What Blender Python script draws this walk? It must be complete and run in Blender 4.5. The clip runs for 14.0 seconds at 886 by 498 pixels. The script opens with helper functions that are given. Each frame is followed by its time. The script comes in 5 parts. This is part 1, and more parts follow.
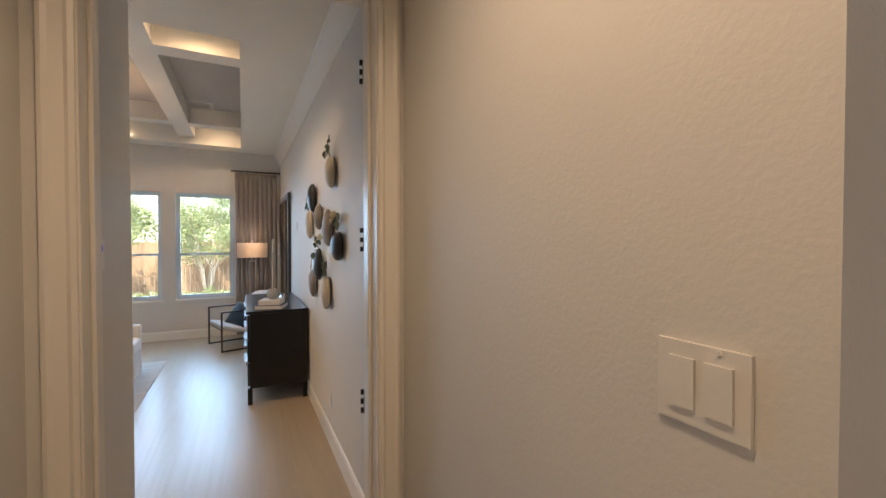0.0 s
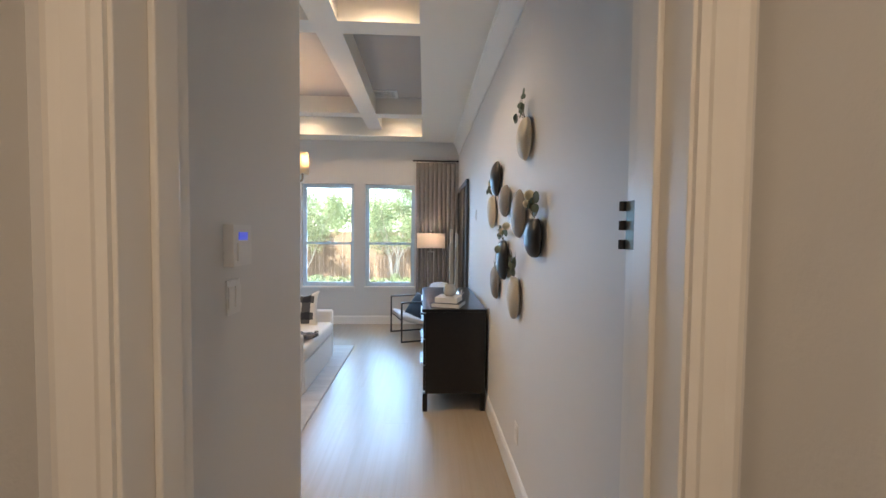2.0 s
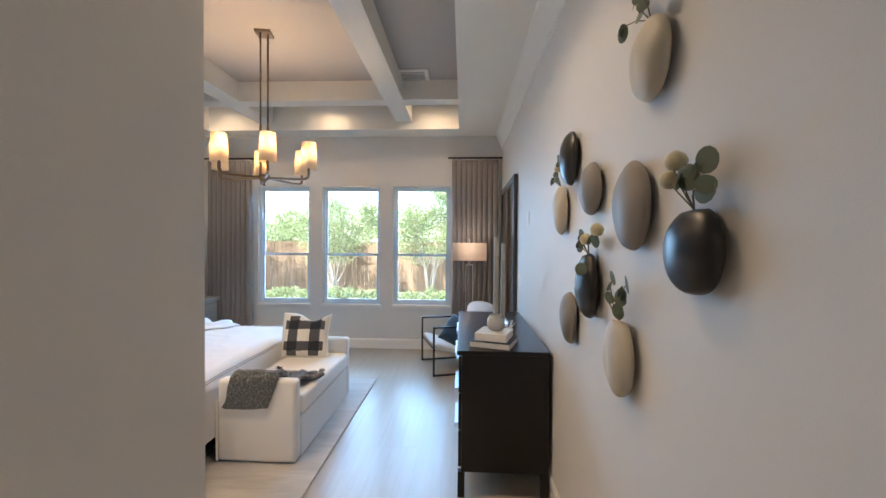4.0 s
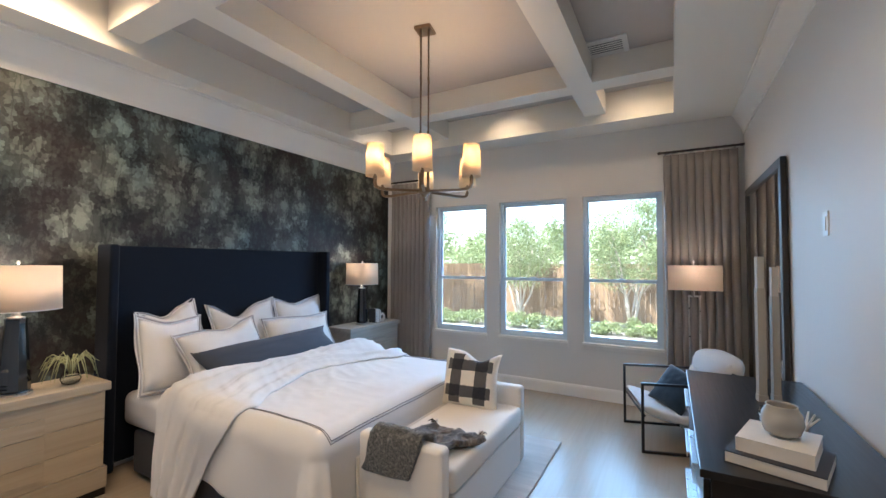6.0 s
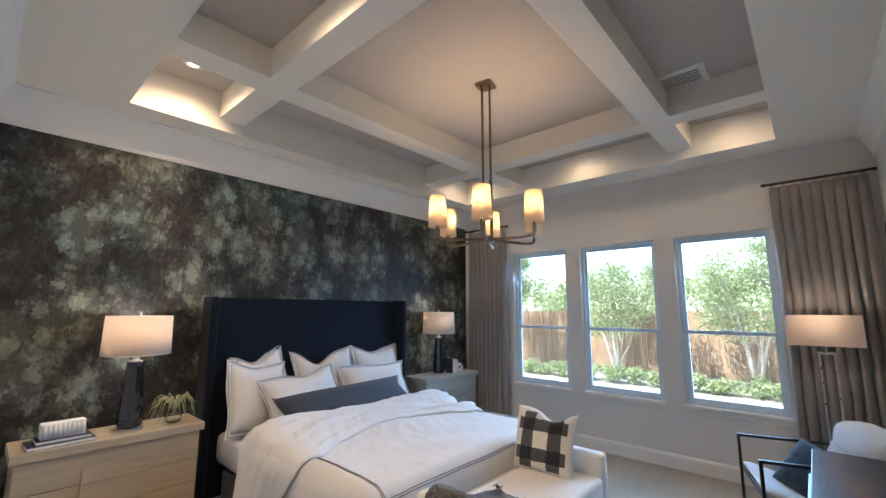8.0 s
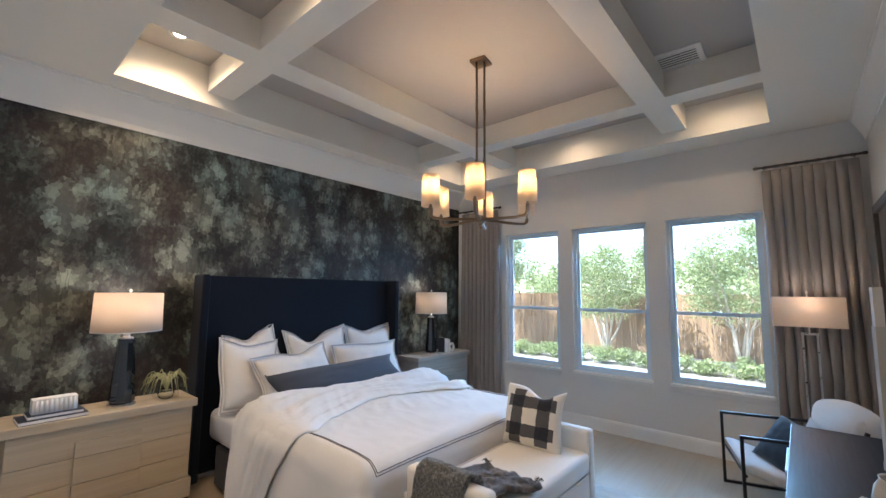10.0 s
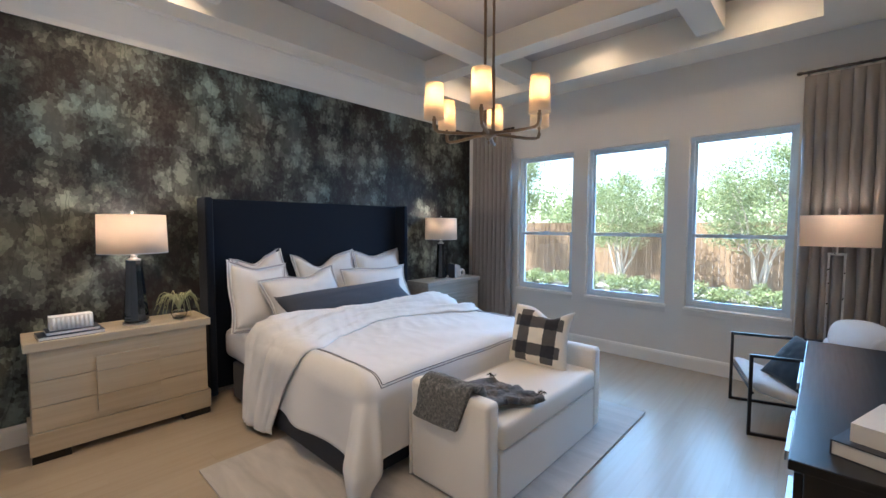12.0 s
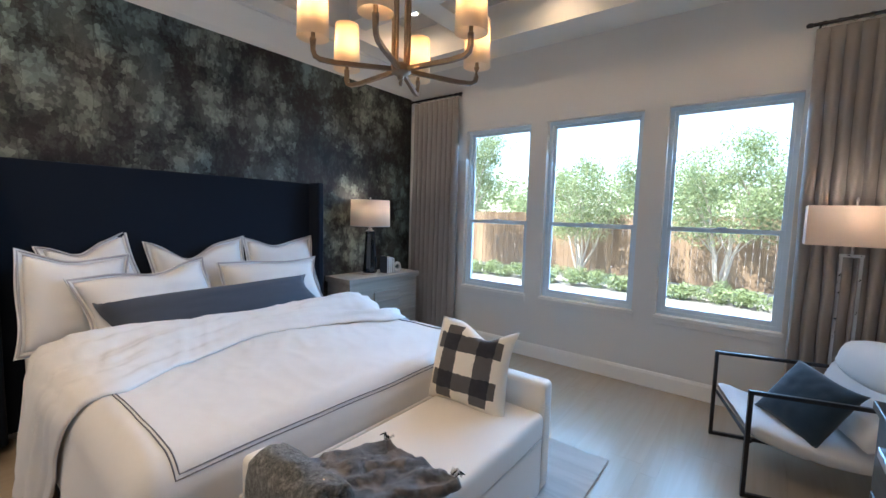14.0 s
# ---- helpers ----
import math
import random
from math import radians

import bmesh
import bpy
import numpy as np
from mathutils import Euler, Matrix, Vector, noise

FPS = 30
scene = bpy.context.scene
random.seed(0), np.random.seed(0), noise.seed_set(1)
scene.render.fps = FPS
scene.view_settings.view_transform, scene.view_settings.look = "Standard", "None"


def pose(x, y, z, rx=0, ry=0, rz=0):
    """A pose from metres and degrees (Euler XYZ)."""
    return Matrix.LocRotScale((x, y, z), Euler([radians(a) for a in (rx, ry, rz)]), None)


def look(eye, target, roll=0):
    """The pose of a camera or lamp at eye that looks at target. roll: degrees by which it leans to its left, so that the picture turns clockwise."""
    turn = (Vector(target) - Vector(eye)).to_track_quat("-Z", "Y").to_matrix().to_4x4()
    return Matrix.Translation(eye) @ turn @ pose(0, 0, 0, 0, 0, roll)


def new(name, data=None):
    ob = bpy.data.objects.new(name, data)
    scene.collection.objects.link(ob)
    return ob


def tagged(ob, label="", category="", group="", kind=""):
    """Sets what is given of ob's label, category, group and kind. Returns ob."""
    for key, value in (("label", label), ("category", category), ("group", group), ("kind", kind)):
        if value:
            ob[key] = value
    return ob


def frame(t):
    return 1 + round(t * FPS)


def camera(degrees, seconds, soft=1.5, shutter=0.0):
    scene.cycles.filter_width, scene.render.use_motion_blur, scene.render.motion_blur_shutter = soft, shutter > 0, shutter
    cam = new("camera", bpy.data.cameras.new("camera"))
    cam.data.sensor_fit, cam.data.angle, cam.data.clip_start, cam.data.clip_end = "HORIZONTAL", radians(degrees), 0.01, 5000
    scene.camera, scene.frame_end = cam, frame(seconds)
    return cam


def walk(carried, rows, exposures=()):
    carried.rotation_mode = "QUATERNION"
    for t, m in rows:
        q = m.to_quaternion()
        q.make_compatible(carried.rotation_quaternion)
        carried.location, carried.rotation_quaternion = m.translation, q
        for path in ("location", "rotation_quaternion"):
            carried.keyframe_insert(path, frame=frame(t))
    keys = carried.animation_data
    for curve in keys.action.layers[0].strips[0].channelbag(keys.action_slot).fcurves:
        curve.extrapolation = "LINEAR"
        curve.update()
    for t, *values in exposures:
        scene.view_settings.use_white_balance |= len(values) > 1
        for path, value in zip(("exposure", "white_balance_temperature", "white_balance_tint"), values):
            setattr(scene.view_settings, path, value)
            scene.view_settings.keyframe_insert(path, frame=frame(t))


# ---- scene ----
cam = camera(94.3, 14.0)
PATH = [
    (0, (0.214, 2.913, 1.561), (1.092, 4.709, 1.524), 0.0),
    (0.5, (0.213, 3.064, 1.547), (0.773, 4.983, 1.484), -0.0),
    (1, (0.285, 3.27, 1.55), (0.594, 5.244, 1.457), -0.4),
    (1.5, (0.279, 3.476, 1.536), (0.433, 5.467, 1.442), 0.2),
    (2, (0.255, 3.715, 1.55), (0.346, 5.711, 1.47), 0.6),
    (4.3, (0.275, 4.924, 1.547), (0.105, 6.917, 1.52), 0.6),
    (4.5, (0.268, 5.042, 1.556), (0.037, 7.028, 1.535), 0.8),
    (5, (0.277, 5.294, 1.543), (-0.165, 7.245, 1.544), 0.7),
    (5.5, (0.214, 5.507, 1.558), (-0.503, 7.374, 1.588), 0.5),
    (6, (0.172, 5.629, 1.552), (-0.799, 7.376, 1.62), 0.2),
    (6.5, (0.236, 5.733, 1.567), (-0.931, 7.352, 1.692), 0.2),
    (7, (0.273, 5.775, 1.567), (-1.005, 7.301, 1.77), 0.1),
    (7.5, (0.306, 5.775, 1.578), (-1.013, 7.25, 1.871), 0.1),
    (9.8, (0.33, 5.792, 1.548), (-0.972, 7.29, 1.798), 0.3),
    (10, (0.319, 5.786, 1.556), (-0.983, 7.291, 1.762), 0.5),
    (10.5, (0.31, 5.797, 1.53), (-1.003, 7.302, 1.645), 0.6),
    (11, (0.299, 5.812, 1.51), (-1.028, 7.308, 1.532), 0.5),
    (11.5, (0.304, 5.846, 1.483), (-1.045, 7.321, 1.421), 0.3),
    (12, (0.286, 5.928, 1.459), (-1.073, 7.39, 1.342), 0.1),
    (12.5, (0.208, 6.082, 1.431), (-1.135, 7.557, 1.288), 0.3),
    (13, (0.103, 6.3, 1.446), (-1.199, 7.811, 1.294), 0.7),
    (13.5, (0.02, 6.57, 1.438), (-1.239, 8.116, 1.273), 1.3),
    (14, (-0.06, 6.844, 1.426), (-1.285, 8.415, 1.254), 1.6),
]
walk(cam, [(t, look(eye, target, roll)) for t, eye, target, roll in PATH], [(0, 2.88, 7000, 14), (1, 3.0, 6200, 12), (2, 3.12, 6150, 11), (4.5, 3.05, 6050, 10), (6, 2.86, 5950, 10), (7.5, 2.72, 5900, 10), (10, 2.74, 5850, 10), (11.5, 2.75, 5800, 10), (14, 2.73, 5850, 10)])


# ---- world and sun ----
world = bpy.data.worlds.new("world")
scene.world = world
world.use_nodes = True
wn = world.node_tree.nodes
sky = wn.new("ShaderNodeTexSky")
sky.sky_type = "NISHITA"
sky.sun_disc = False
sky.sun_elevation = radians(52)
sky.sun_rotation = radians(200)
wn["Background"].inputs["Strength"].default_value = 0.125
world.node_tree.links.new(sky.outputs[0], wn["Background"].inputs["Color"])
sun = new("sun", bpy.data.lights.new("sun", "SUN"))
sun.data.energy = 3.5
sun.data.angle = radians(0.5)
sun.data.color = (1.0, 0.95, 0.88)
sun_az, sun_el = radians(200), radians(52)
sun_dir = Vector((math.sin(sun_az) * math.cos(sun_el), math.cos(sun_az) * math.cos(sun_el), math.sin(sun_el)))
sun.matrix_world = look(sun_dir * 50, (0, 0, 0))

# ---- lamps ----
WARM = (1.0, 0.74, 0.50)


def lamp_point(name, at, watts, radius=0.03, color=WARM):
    ob = new(name, bpy.data.lights.new(name, "POINT"))
    ob.data.energy, ob.data.shadow_soft_size, ob.data.color = watts, radius, color
    ob.location = at
    return ob


def lamp_spot(name, at, watts, spread=110, radius=0.05, color=WARM):
    ob = new(name, bpy.data.lights.new(name, "SPOT"))
    ob.data.energy, ob.data.shadow_soft_size, ob.data.color = watts, radius, color
    ob.data.spot_size, ob.data.spot_blend = radians(spread), 0.9
    ob.location = at
    return ob


def window_lamp(x0, x1, z0, z1, y, watts):
    ob = new("window_daylight", bpy.data.lights.new("window_daylight", "AREA"))
    ob.data.shape, ob.data.size, ob.data.size_y = "RECTANGLE", x1 - x0, z1 - z0
    ob.data.energy, ob.data.color = watts, (0.33, 0.62, 1.0)
    ob.data.spread = radians(125)
    ob.matrix_world = pose((x0 + x1) / 2, y, (z0 + z1) / 2, -56)


# plan
XL, XR, YN, YW = -3.56, 0.82, 5.682, 10.63
CEIL, TRAY, BEAM = 3.05, 3.37, 3.15
TX0, TX1, TY0, TY1 = -3.22, 0.21, 6.34, 10.25
CH = (-1.48, 8.30)
CANS = [(-2.92, 6.64), (-0.10, 6.64), (-2.92, 9.94), (-0.10, 9.94), (-1.50, 9.98), (-1.50, 6.60)]
for cx, cy in CANS:
    lamp_spot("downlight_glow", (cx, cy, TRAY - 0.03), (13.0 if cx < -1 else 8.5) if cy < 8 else 2.4, 156 if cy < 8 else 176, 0.10, (1.0, 0.70, 0.42))
lamp_spot("hall_downlight_glow", (0.23, 3.3, 2.70), 5.4, 150)
lamp_spot("hall_downlight_glow", (0.23, 1.6, 2.70), 3.6, 150)
# added cool fill, no known source: brightens the wall past the hall corner
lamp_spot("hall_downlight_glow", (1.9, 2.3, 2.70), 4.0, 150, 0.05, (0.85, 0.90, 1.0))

for wx0, wx1 in ((-2.72, -1.95), (-1.775, -0.92), (-0.735, 0.09)):
    window_lamp(wx0 - 0.18, wx1 + 0.18, 0.46, 2.52, 11.02, 6.0)

# ---- materials ----


class Nodes:
    """A short way to write a node material."""

    def __init__(self, name):
        self.mat = bpy.data.materials.new(name)
        self.mat.use_nodes = True
        self.tree = self.mat.node_tree
        self.bsdf = self.tree.nodes["Principled BSDF"]
        self.out = self.tree.nodes["Material Output"]

    def add(self, kind, **settings):
        n = self.tree.nodes.new(kind)
        for k, v in settings.items():
            if k == "inputs":
                for key, val in v.items():
                    self.put(n, key, val)
            elif k == "noise_dimensions":
                n.noise_dimensions = v
            elif k == "operation":
                n.operation = v
            elif k == "feature":
                n.feature = v
            elif k == "blend_type":
                n.blend_type = v
            elif k == "data_type":
                n.data_type = v
        return n

    def put(self, n, key, val):
        sock = n.inputs[key]
        if isinstance(val, bpy.types.NodeSocket):
            self.tree.links.new(val, sock)
        else:
            sock.default_value = val

    def coords(self, scale=(1, 1, 1), kind="Object", rot=(0, 0, 0)):
        tc = self.add("ShaderNodeTexCoord")
        mp = self.add("ShaderNodeMapping")
        self.put(mp, "Vector", tc.outputs[kind])
        mp.inputs["Scale"].default_value = scale
        mp.inputs["Rotation"].default_value = rot
        return mp.outputs[0]

    def world(self, scale=(1, 1, 1)):
        g = self.add("ShaderNodeNewGeometry")
        mp = self.add("ShaderNodeMapping")
        self.put(mp, "Vector", g.outputs["Position"])
        mp.inputs["Scale"].default_value = scale
        return mp.outputs[0]

    def noise(self, vec, scale=5.0, detail=4.0, rough=0.55, distort=0.0):
        n = self.add("ShaderNodeTexNoise", inputs={"Vector": vec, "Scale": scale, "Detail": detail, "Roughness": rough, "Distortion": distort})
        return n.outputs["Fac"]

    def ramp(self, fac, stops):
        r = self.add("ShaderNodeValToRGB")
        self.put(r, "Fac", fac)
        els = r.color_ramp.elements
        while len(els) < len(stops):
            els.new(0.5)
        for e, (p, c) in zip(els, stops):
            e.position = p
            e.color = (*c, 1) if len(c) == 3 else c
        return r.outputs["Color"]

    def mix(self, fac, a, b, blend="MIX"):
        m = self.add("ShaderNodeMixRGB", blend_type=blend)
        self.put(m, 0, fac)
        for i, v in ((1, a), (2, b)):
            self.put(m, i, (*v, 1) if isinstance(v, tuple) and len(v) == 3 else v)
        return m.outputs[0]

    def math(self, op, a, b=0.0):
        m = self.add("ShaderNodeMath", operation=op)
        self.put(m, 0, a)
        self.put(m, 1, b)
        return m.outputs[0]

    def bump(self, height, strength=0.2, dist=0.002):
        b = self.add("ShaderNodeBump", inputs={"Height": height, "Strength": strength, "Distance": dist})
        self.put(self.bsdf, "Normal", b.outputs[0])

    def set(self, **kw):
        names = dict(color="Base Color", rough="Roughness", metal="Metallic", sheen="Sheen Weight", coat="Coat Weight", spec="Specular IOR Level",
                     trans="Transmission Weight", sss="Subsurface Weight", ior="IOR")
        for k, v in kw.items():
            if isinstance(v, tuple) and len(v) == 3:
                v = (*v, 1)
            self.put(self.bsdf, names[k], v)
        return self


def paint(name, color, rough=0.6, bump=0.25, grain=260.0, vary=0.04):
    n = Nodes(name)
    v = n.world()
    big = n.noise(v, 1.3, 3)
    c2 = tuple(c * (1 - vary) for c in color)
    n.set(color=n.mix(big, color, c2), rough=rough)
    n.bump(n.noise(v, grain, 3, 0.6), bump, 0.0015)
    return n.mat


def fabric(name, color, rough=0.9, weave=900.0, bump=0.35, sheen=0.3, vary=0.08, second=None):
    n = Nodes(name)
    v = n.world()
    a = n.noise(v, 3.0, 4)
    b = n.noise(v, weave, 2)
    c2 = second or tuple(c * (1 - 2 * vary) for c in color)
    fac = n.math("ADD", n.math("MULTIPLY", a, 0.6), n.math("MULTIPLY", b, 0.4))
    n.set(color=n.mix(fac, color, c2), rough=rough, sheen=sheen)
    n.bump(b, bump, 0.001)
    return n.mat


def cotton(name, color, vary=0.02):
    """Washed cotton: fine weave, soft creases of two sizes."""
    n = Nodes(name)
    v = n.world()
    n.set(color=n.mix(n.noise(v, 3.0, 4), color, tuple(c * (1 - 2 * vary) for c in color)), rough=0.9, sheen=0.1)
    big = n.noise(n.world((1.0, 0.55, 1.0)), 5.0, 3, 0.5, 0.3)
    small = n.noise(n.world((0.7, 1.0, 1.0)), 24, 4, 0.6, 0.8)
    b1 = n.add("ShaderNodeBump", inputs={"Height": big, "Strength": 0.35, "Distance": 0.012})
    b2 = n.add("ShaderNodeBump", inputs={"Height": small, "Strength": 0.20, "Distance": 0.003, "Normal": b1.outputs[0]})
    b3 = n.add("ShaderNodeBump", inputs={"Height": n.noise(v, 500, 2), "Strength": 0.15, "Distance": 0.001, "Normal": b2.outputs[0]})
    n.put(n.bsdf, "Normal", b3.outputs[0])
    return n.mat


def metal(name, color, rough=0.35, vary=0.1):
    n = Nodes(name)
    v = n.world()
    a = n.noise(v, 40, 4)
    n.set(color=n.mix(a, color, tuple(c * (1 - 2 * vary) for c in color)), metal=1.0, rough=n.math("ADD", n.math("MULTIPLY", a, 0.2), rough - 0.1))
    return n.mat


def wood(name, light, dark, axis="x", rough=0.45, scale=1.0, rand=0.25, coat=0.0, fine=0.35):
    n = Nodes(name)
    st = {"x": (0.35, 9, 9), "y": (9, 0.35, 9), "z": (9, 9, 0.35)}[axis]
    v = n.world(tuple(s * scale for s in st))
    info = n.add("ShaderNodeObjectInfo")
    off = n.add("ShaderNodeVectorMath", operation="ADD")
    n.put(off, 0, v)
    comb = n.add("ShaderNodeCombineXYZ")
    r10 = n.math("MULTIPLY", info.outputs["Random"], 40.0)
    for key in ("X", "Y", "Z"):
        n.put(comb, key, r10)
    n.put(off, 1, comb.outputs[0])
    vec = off.outputs[0]
    g = n.noise(vec, 2.2, 6, 0.6, 1.2)
    f = n.noise(vec, 14, 3, 0.6)
    col = n.ramp(g, [(0.3, dark), (0.62, light)])
    col = n.mix(n.math("MULTIPLY", f, fine), col, dark)
    fac = n.math("MULTIPLY", info.outputs["Random"], rand)
    col = n.mix(fac, col, tuple(c * 0.6 for c in dark))
    n.set(color=col, rough=n.math("ADD", n.math("MULTIPLY", f, 0.34 * fine), rough), coat=coat)
    n.put(n.bsdf, "Coat Roughness", 0.22)
    n.bump(f, 0.4 * fine, 0.001)
    return n.mat


def plain(name, color, rough=0.5, spec=0.5, coat=0.0):
    n = Nodes(name)
    v = n.world()
    a = n.noise(v, 30, 3)
    n.set(color=n.mix(a, color, tuple(c * 0.88 for c in color)), rough=rough, spec=spec, coat=coat)
    return n.mat


def shade_cloth(name, color, glow, strength):
    n = Nodes(name)
    v = n.world()
    w = n.noise(v, 700, 2)
    n.set(color=n.mix(w, color, tuple(c * 0.9 for c in color)), rough=0.9)
    tr = n.add("ShaderNodeBsdfTranslucent", inputs={"Color": (*color, 1)})
    m = n.add("ShaderNodeMixShader", inputs={0: 0.5})
    n.tree.links.new(n.bsdf.outputs[0], m.inputs[1])
    n.tree.links.new(tr.outputs[0], m.inputs[2])
    n.tree.links.new(m.outputs[0], n.out.inputs["Surface"])
    if strength:
        n.put(n.bsdf, "Emission Color", (*glow, 1))
        n.put(n.bsdf, "Emission Strength", strength)
    return n.mat


def glass_pane(name):
    n = Nodes(name)
    t = n.add("ShaderNodeBsdfTransparent", inputs={"Color": (0.97, 0.99, 0.98, 1)})
    g = n.add("ShaderNodeBsdfGlossy", inputs={"Roughness": 0.02})
    f = n.add("ShaderNodeFresnel", inputs={"IOR": 1.45})
    m = n.add("ShaderNodeMixShader")
    n.tree.links.new(f.outputs[0], m.inputs[0])
    n.tree.links.new(t.outputs[0], m.inputs[1])
    n.tree.links.new(g.outputs[0], m.inputs[2])
    n.tree.links.new(m.outputs[0], n.out.inputs["Surface"])
    return n.mat


def mirror_mat():
    n = Nodes("mirror_silver")
    n.set(color=(0.86, 0.87, 0.87), metal=1.0, rough=0.015)
    return n.mat


def wallpaper_mat():
    """Dark mural: tufted grey-green tree crowns with thin trunks over an aubergine-black ground."""
    n = Nodes("mural_wallpaper")
    v = n.world()

    def scaled(vec, s3):
        mp = n.add("ShaderNodeMapping")
        n.put(mp, "Vector", vec)
        mp.inputs["Scale"].default_value = s3
        return mp.outputs[0]

    def warped(scale, amount):
        w = n.add("ShaderNodeTexNoise", inputs={"Vector": v, "Scale": scale, "Detail": 4.0, "Roughness": 0.65})
        d = n.add("ShaderNodeVectorMath", operation="SUBTRACT")
        n.put(d, 0, w.outputs["Color"])
        n.put(d, 1, (0.5, 0.5, 0.5))
        sc = n.add("ShaderNodeVectorMath", operation="SCALE")
        n.put(sc, 0, d.outputs[0])
        n.put(sc, "Scale", amount)
        ad = n.add("ShaderNodeVectorMath", operation="ADD")
        n.put(ad, 0, v)
        n.put(ad, 1, sc.outputs[0])
        return ad.outputs[0]

    def cells(vec, s3, smooth):
        return n.add("ShaderNodeTexVoronoi", feature="SMOOTH_F1", inputs={"Vector": scaled(vec, s3), "Scale": 1.0, "Randomness": 1.0, "Smoothness": smooth}).outputs["Distance"]

    # brush dabs, each of one tone, taken at its own centre
    dabs = n.add("ShaderNodeTexVoronoi", feature="F1", inputs={"Vector": scaled(warped(26.0, 0.035), (0.0, 50.0, 40.0)), "Scale": 1.0, "Randomness": 1.0})
    spot = scaled(dabs.outputs["Position"], (0.0, 1 / 50.0, 1 / 40.0))
    sep = n.add("ShaderNodeSeparateColor")
    n.put(sep, 0, dabs.outputs["Color"])
    chance = n.math("SUBTRACT", sep.outputs[0], 0.5)

    def jitter(scale, amp, detail=3, rough=0.6):
        return n.math("MULTIPLY", n.math("SUBTRACT", n.noise(spot, scale, detail, rough), 0.5), amp)

    # crowns with ragged outlines, then the leaf tufts that make them up
    d1 = n.math("ADD", cells(spot, (0.0, 3.3, 2.6), 0.05), n.math("ADD", jitter(9.0, 0.95), n.math("MULTIPLY", chance, 0.10)))
    crown = n.ramp(d1, [(0.28, (0.90, 0.90, 0.90)), (0.40, (0.74, 0.74, 0.74)), (0.43, (0.58, 0.58, 0.58)), (0.54, (0.46, 0.46, 0.46)), (0.56, (0.20, 0.20, 0.20)), (0.68, (0.13, 0.13, 0.13)), (0.71, (0.03, 0.03, 0.03))])
    d2 = n.math("ADD", cells(spot, (0.0, 9.5, 7.5), 0.05), n.math("ADD", jitter(22.0, 0.7), n.math("MULTIPLY", chance, 0.22)))
    tuft = n.ramp(d2, [(0.24, (1, 1, 1)), (0.36, (0.88, 0.88, 0.88)), (0.44, (0.66, 0.66, 0.66)), (0.54, (0.56, 0.56, 0.56)), (0.60, (0.30, 0.30, 0.30))])
    big = n.ramp(n.noise(v, 1.7, 2), [(0.34, (0.75, 0.75, 0.75)), (0.62, (1, 1, 1))])
    tot = n.mix(1.0, n.mix(1.0, crown, tuft, "MULTIPLY"), big, "MULTIPLY")
    # small dabs of undergrowth between the crowns
    mist = n.ramp(n.noise(n.world((1, 1.25, 0.8)), 15.0, 7, 0.8), [(0.50, (0.0, 0.0, 0.0)), (0.54, (0.05, 0.05, 0.05)), (0.62, (0.11, 0.11, 0.11))])
    tot = n.mix(1.0, tot, mist, "ADD")
    # thin leaning trunks, dark through the pale crowns
    trunk = n.ramp(n.noise(scaled(warped(3.0, 0.12), (0, 8.0, 0.75)), 1.0, 2, 0.5), [(0.485, (1, 1, 1)), (0.497, (0.25, 0.25, 0.25)), (0.509, (1, 1, 1))])
    tot = n.mix(0.7, tot, n.mix(1.0, tot, trunk, "MULTIPLY"))
    hue = n.ramp(n.noise(v, 0.9, 2), [(0.36, (0.26, 0.285, 0.225)), (0.50, (0.26, 0.28, 0.23)), (0.62, (0.20, 0.27, 0.26))])
    base = n.ramp(n.noise(v, 2.6, 4), [(0.38, (0.006, 0.007, 0.008)), (0.64, (0.024, 0.016, 0.016))])
    n.set(color=n.mix(tot, base, hue), rough=0.55, spec=0.3)
    n.bump(n.noise(v, 26, 6, 0.68), 0.08, 0.001)
    return n.mat


def rug_mat():
    n = Nodes("rug_wool_silk")
    v = n.world()
    a = n.noise(n.world((1.0, 5.0, 1)), 2.0, 5, 0.6, 0.6)
    b = n.noise(v, 420, 2)
    col = n.ramp(a, [(0.3, (0.38, 0.355, 0.33)), (0.7, (0.56, 0.53, 0.49))])
    n.set(color=n.mix(n.math("MULTIPLY", b, 0.3), col, (0.2, 0.18, 0.17)), rough=0.85, sheen=0.3)
    n.bump(b, 0.5, 0.003)
    return n.mat


def fur_mat():
    """Speckled grey wool, brown and blue-grey patches towards the seat."""
    n = Nodes("throw_fur")
    v = n.world((1, 1, 0.8))
    b = n.noise(v, 70, 8, 0.8)
    col = n.ramp(b, [(0.40, (0.018, 0.020, 0.020)), (0.52, (0.085, 0.09, 0.088)), (0.64, (0.34, 0.34, 0.32))])
    soft = n.noise(n.world((1.6, 0.8, 1)), 30, 6, 0.7)
    pelt = n.ramp(n.noise(v, 9, 4), [(0.40, (0.15, 0.17, 0.20)), (0.50, (0.055, 0.06, 0.07)), (0.57, (0.16, 0.12, 0.09)), (0.68, (0.30, 0.27, 0.24))])
    pelt = n.mix(soft, n.mix(0.6, pelt, (0.01, 0.01, 0.012)), pelt)
    sp = n.add("ShaderNodeSeparateXYZ")
    n.put(sp, 0, n.world())
    side = n.math("MULTIPLY", n.math("SUBTRACT", sp.outputs["Y"], 7.60), 25.0)
    side = n.math("MAXIMUM", n.math("MINIMUM", side, 1.0), 0.0)
    n.set(color=n.mix(side, col, pelt), rough=0.95, sheen=0.4)
    n.bump(b, 1.0, 0.012)
    return n.mat


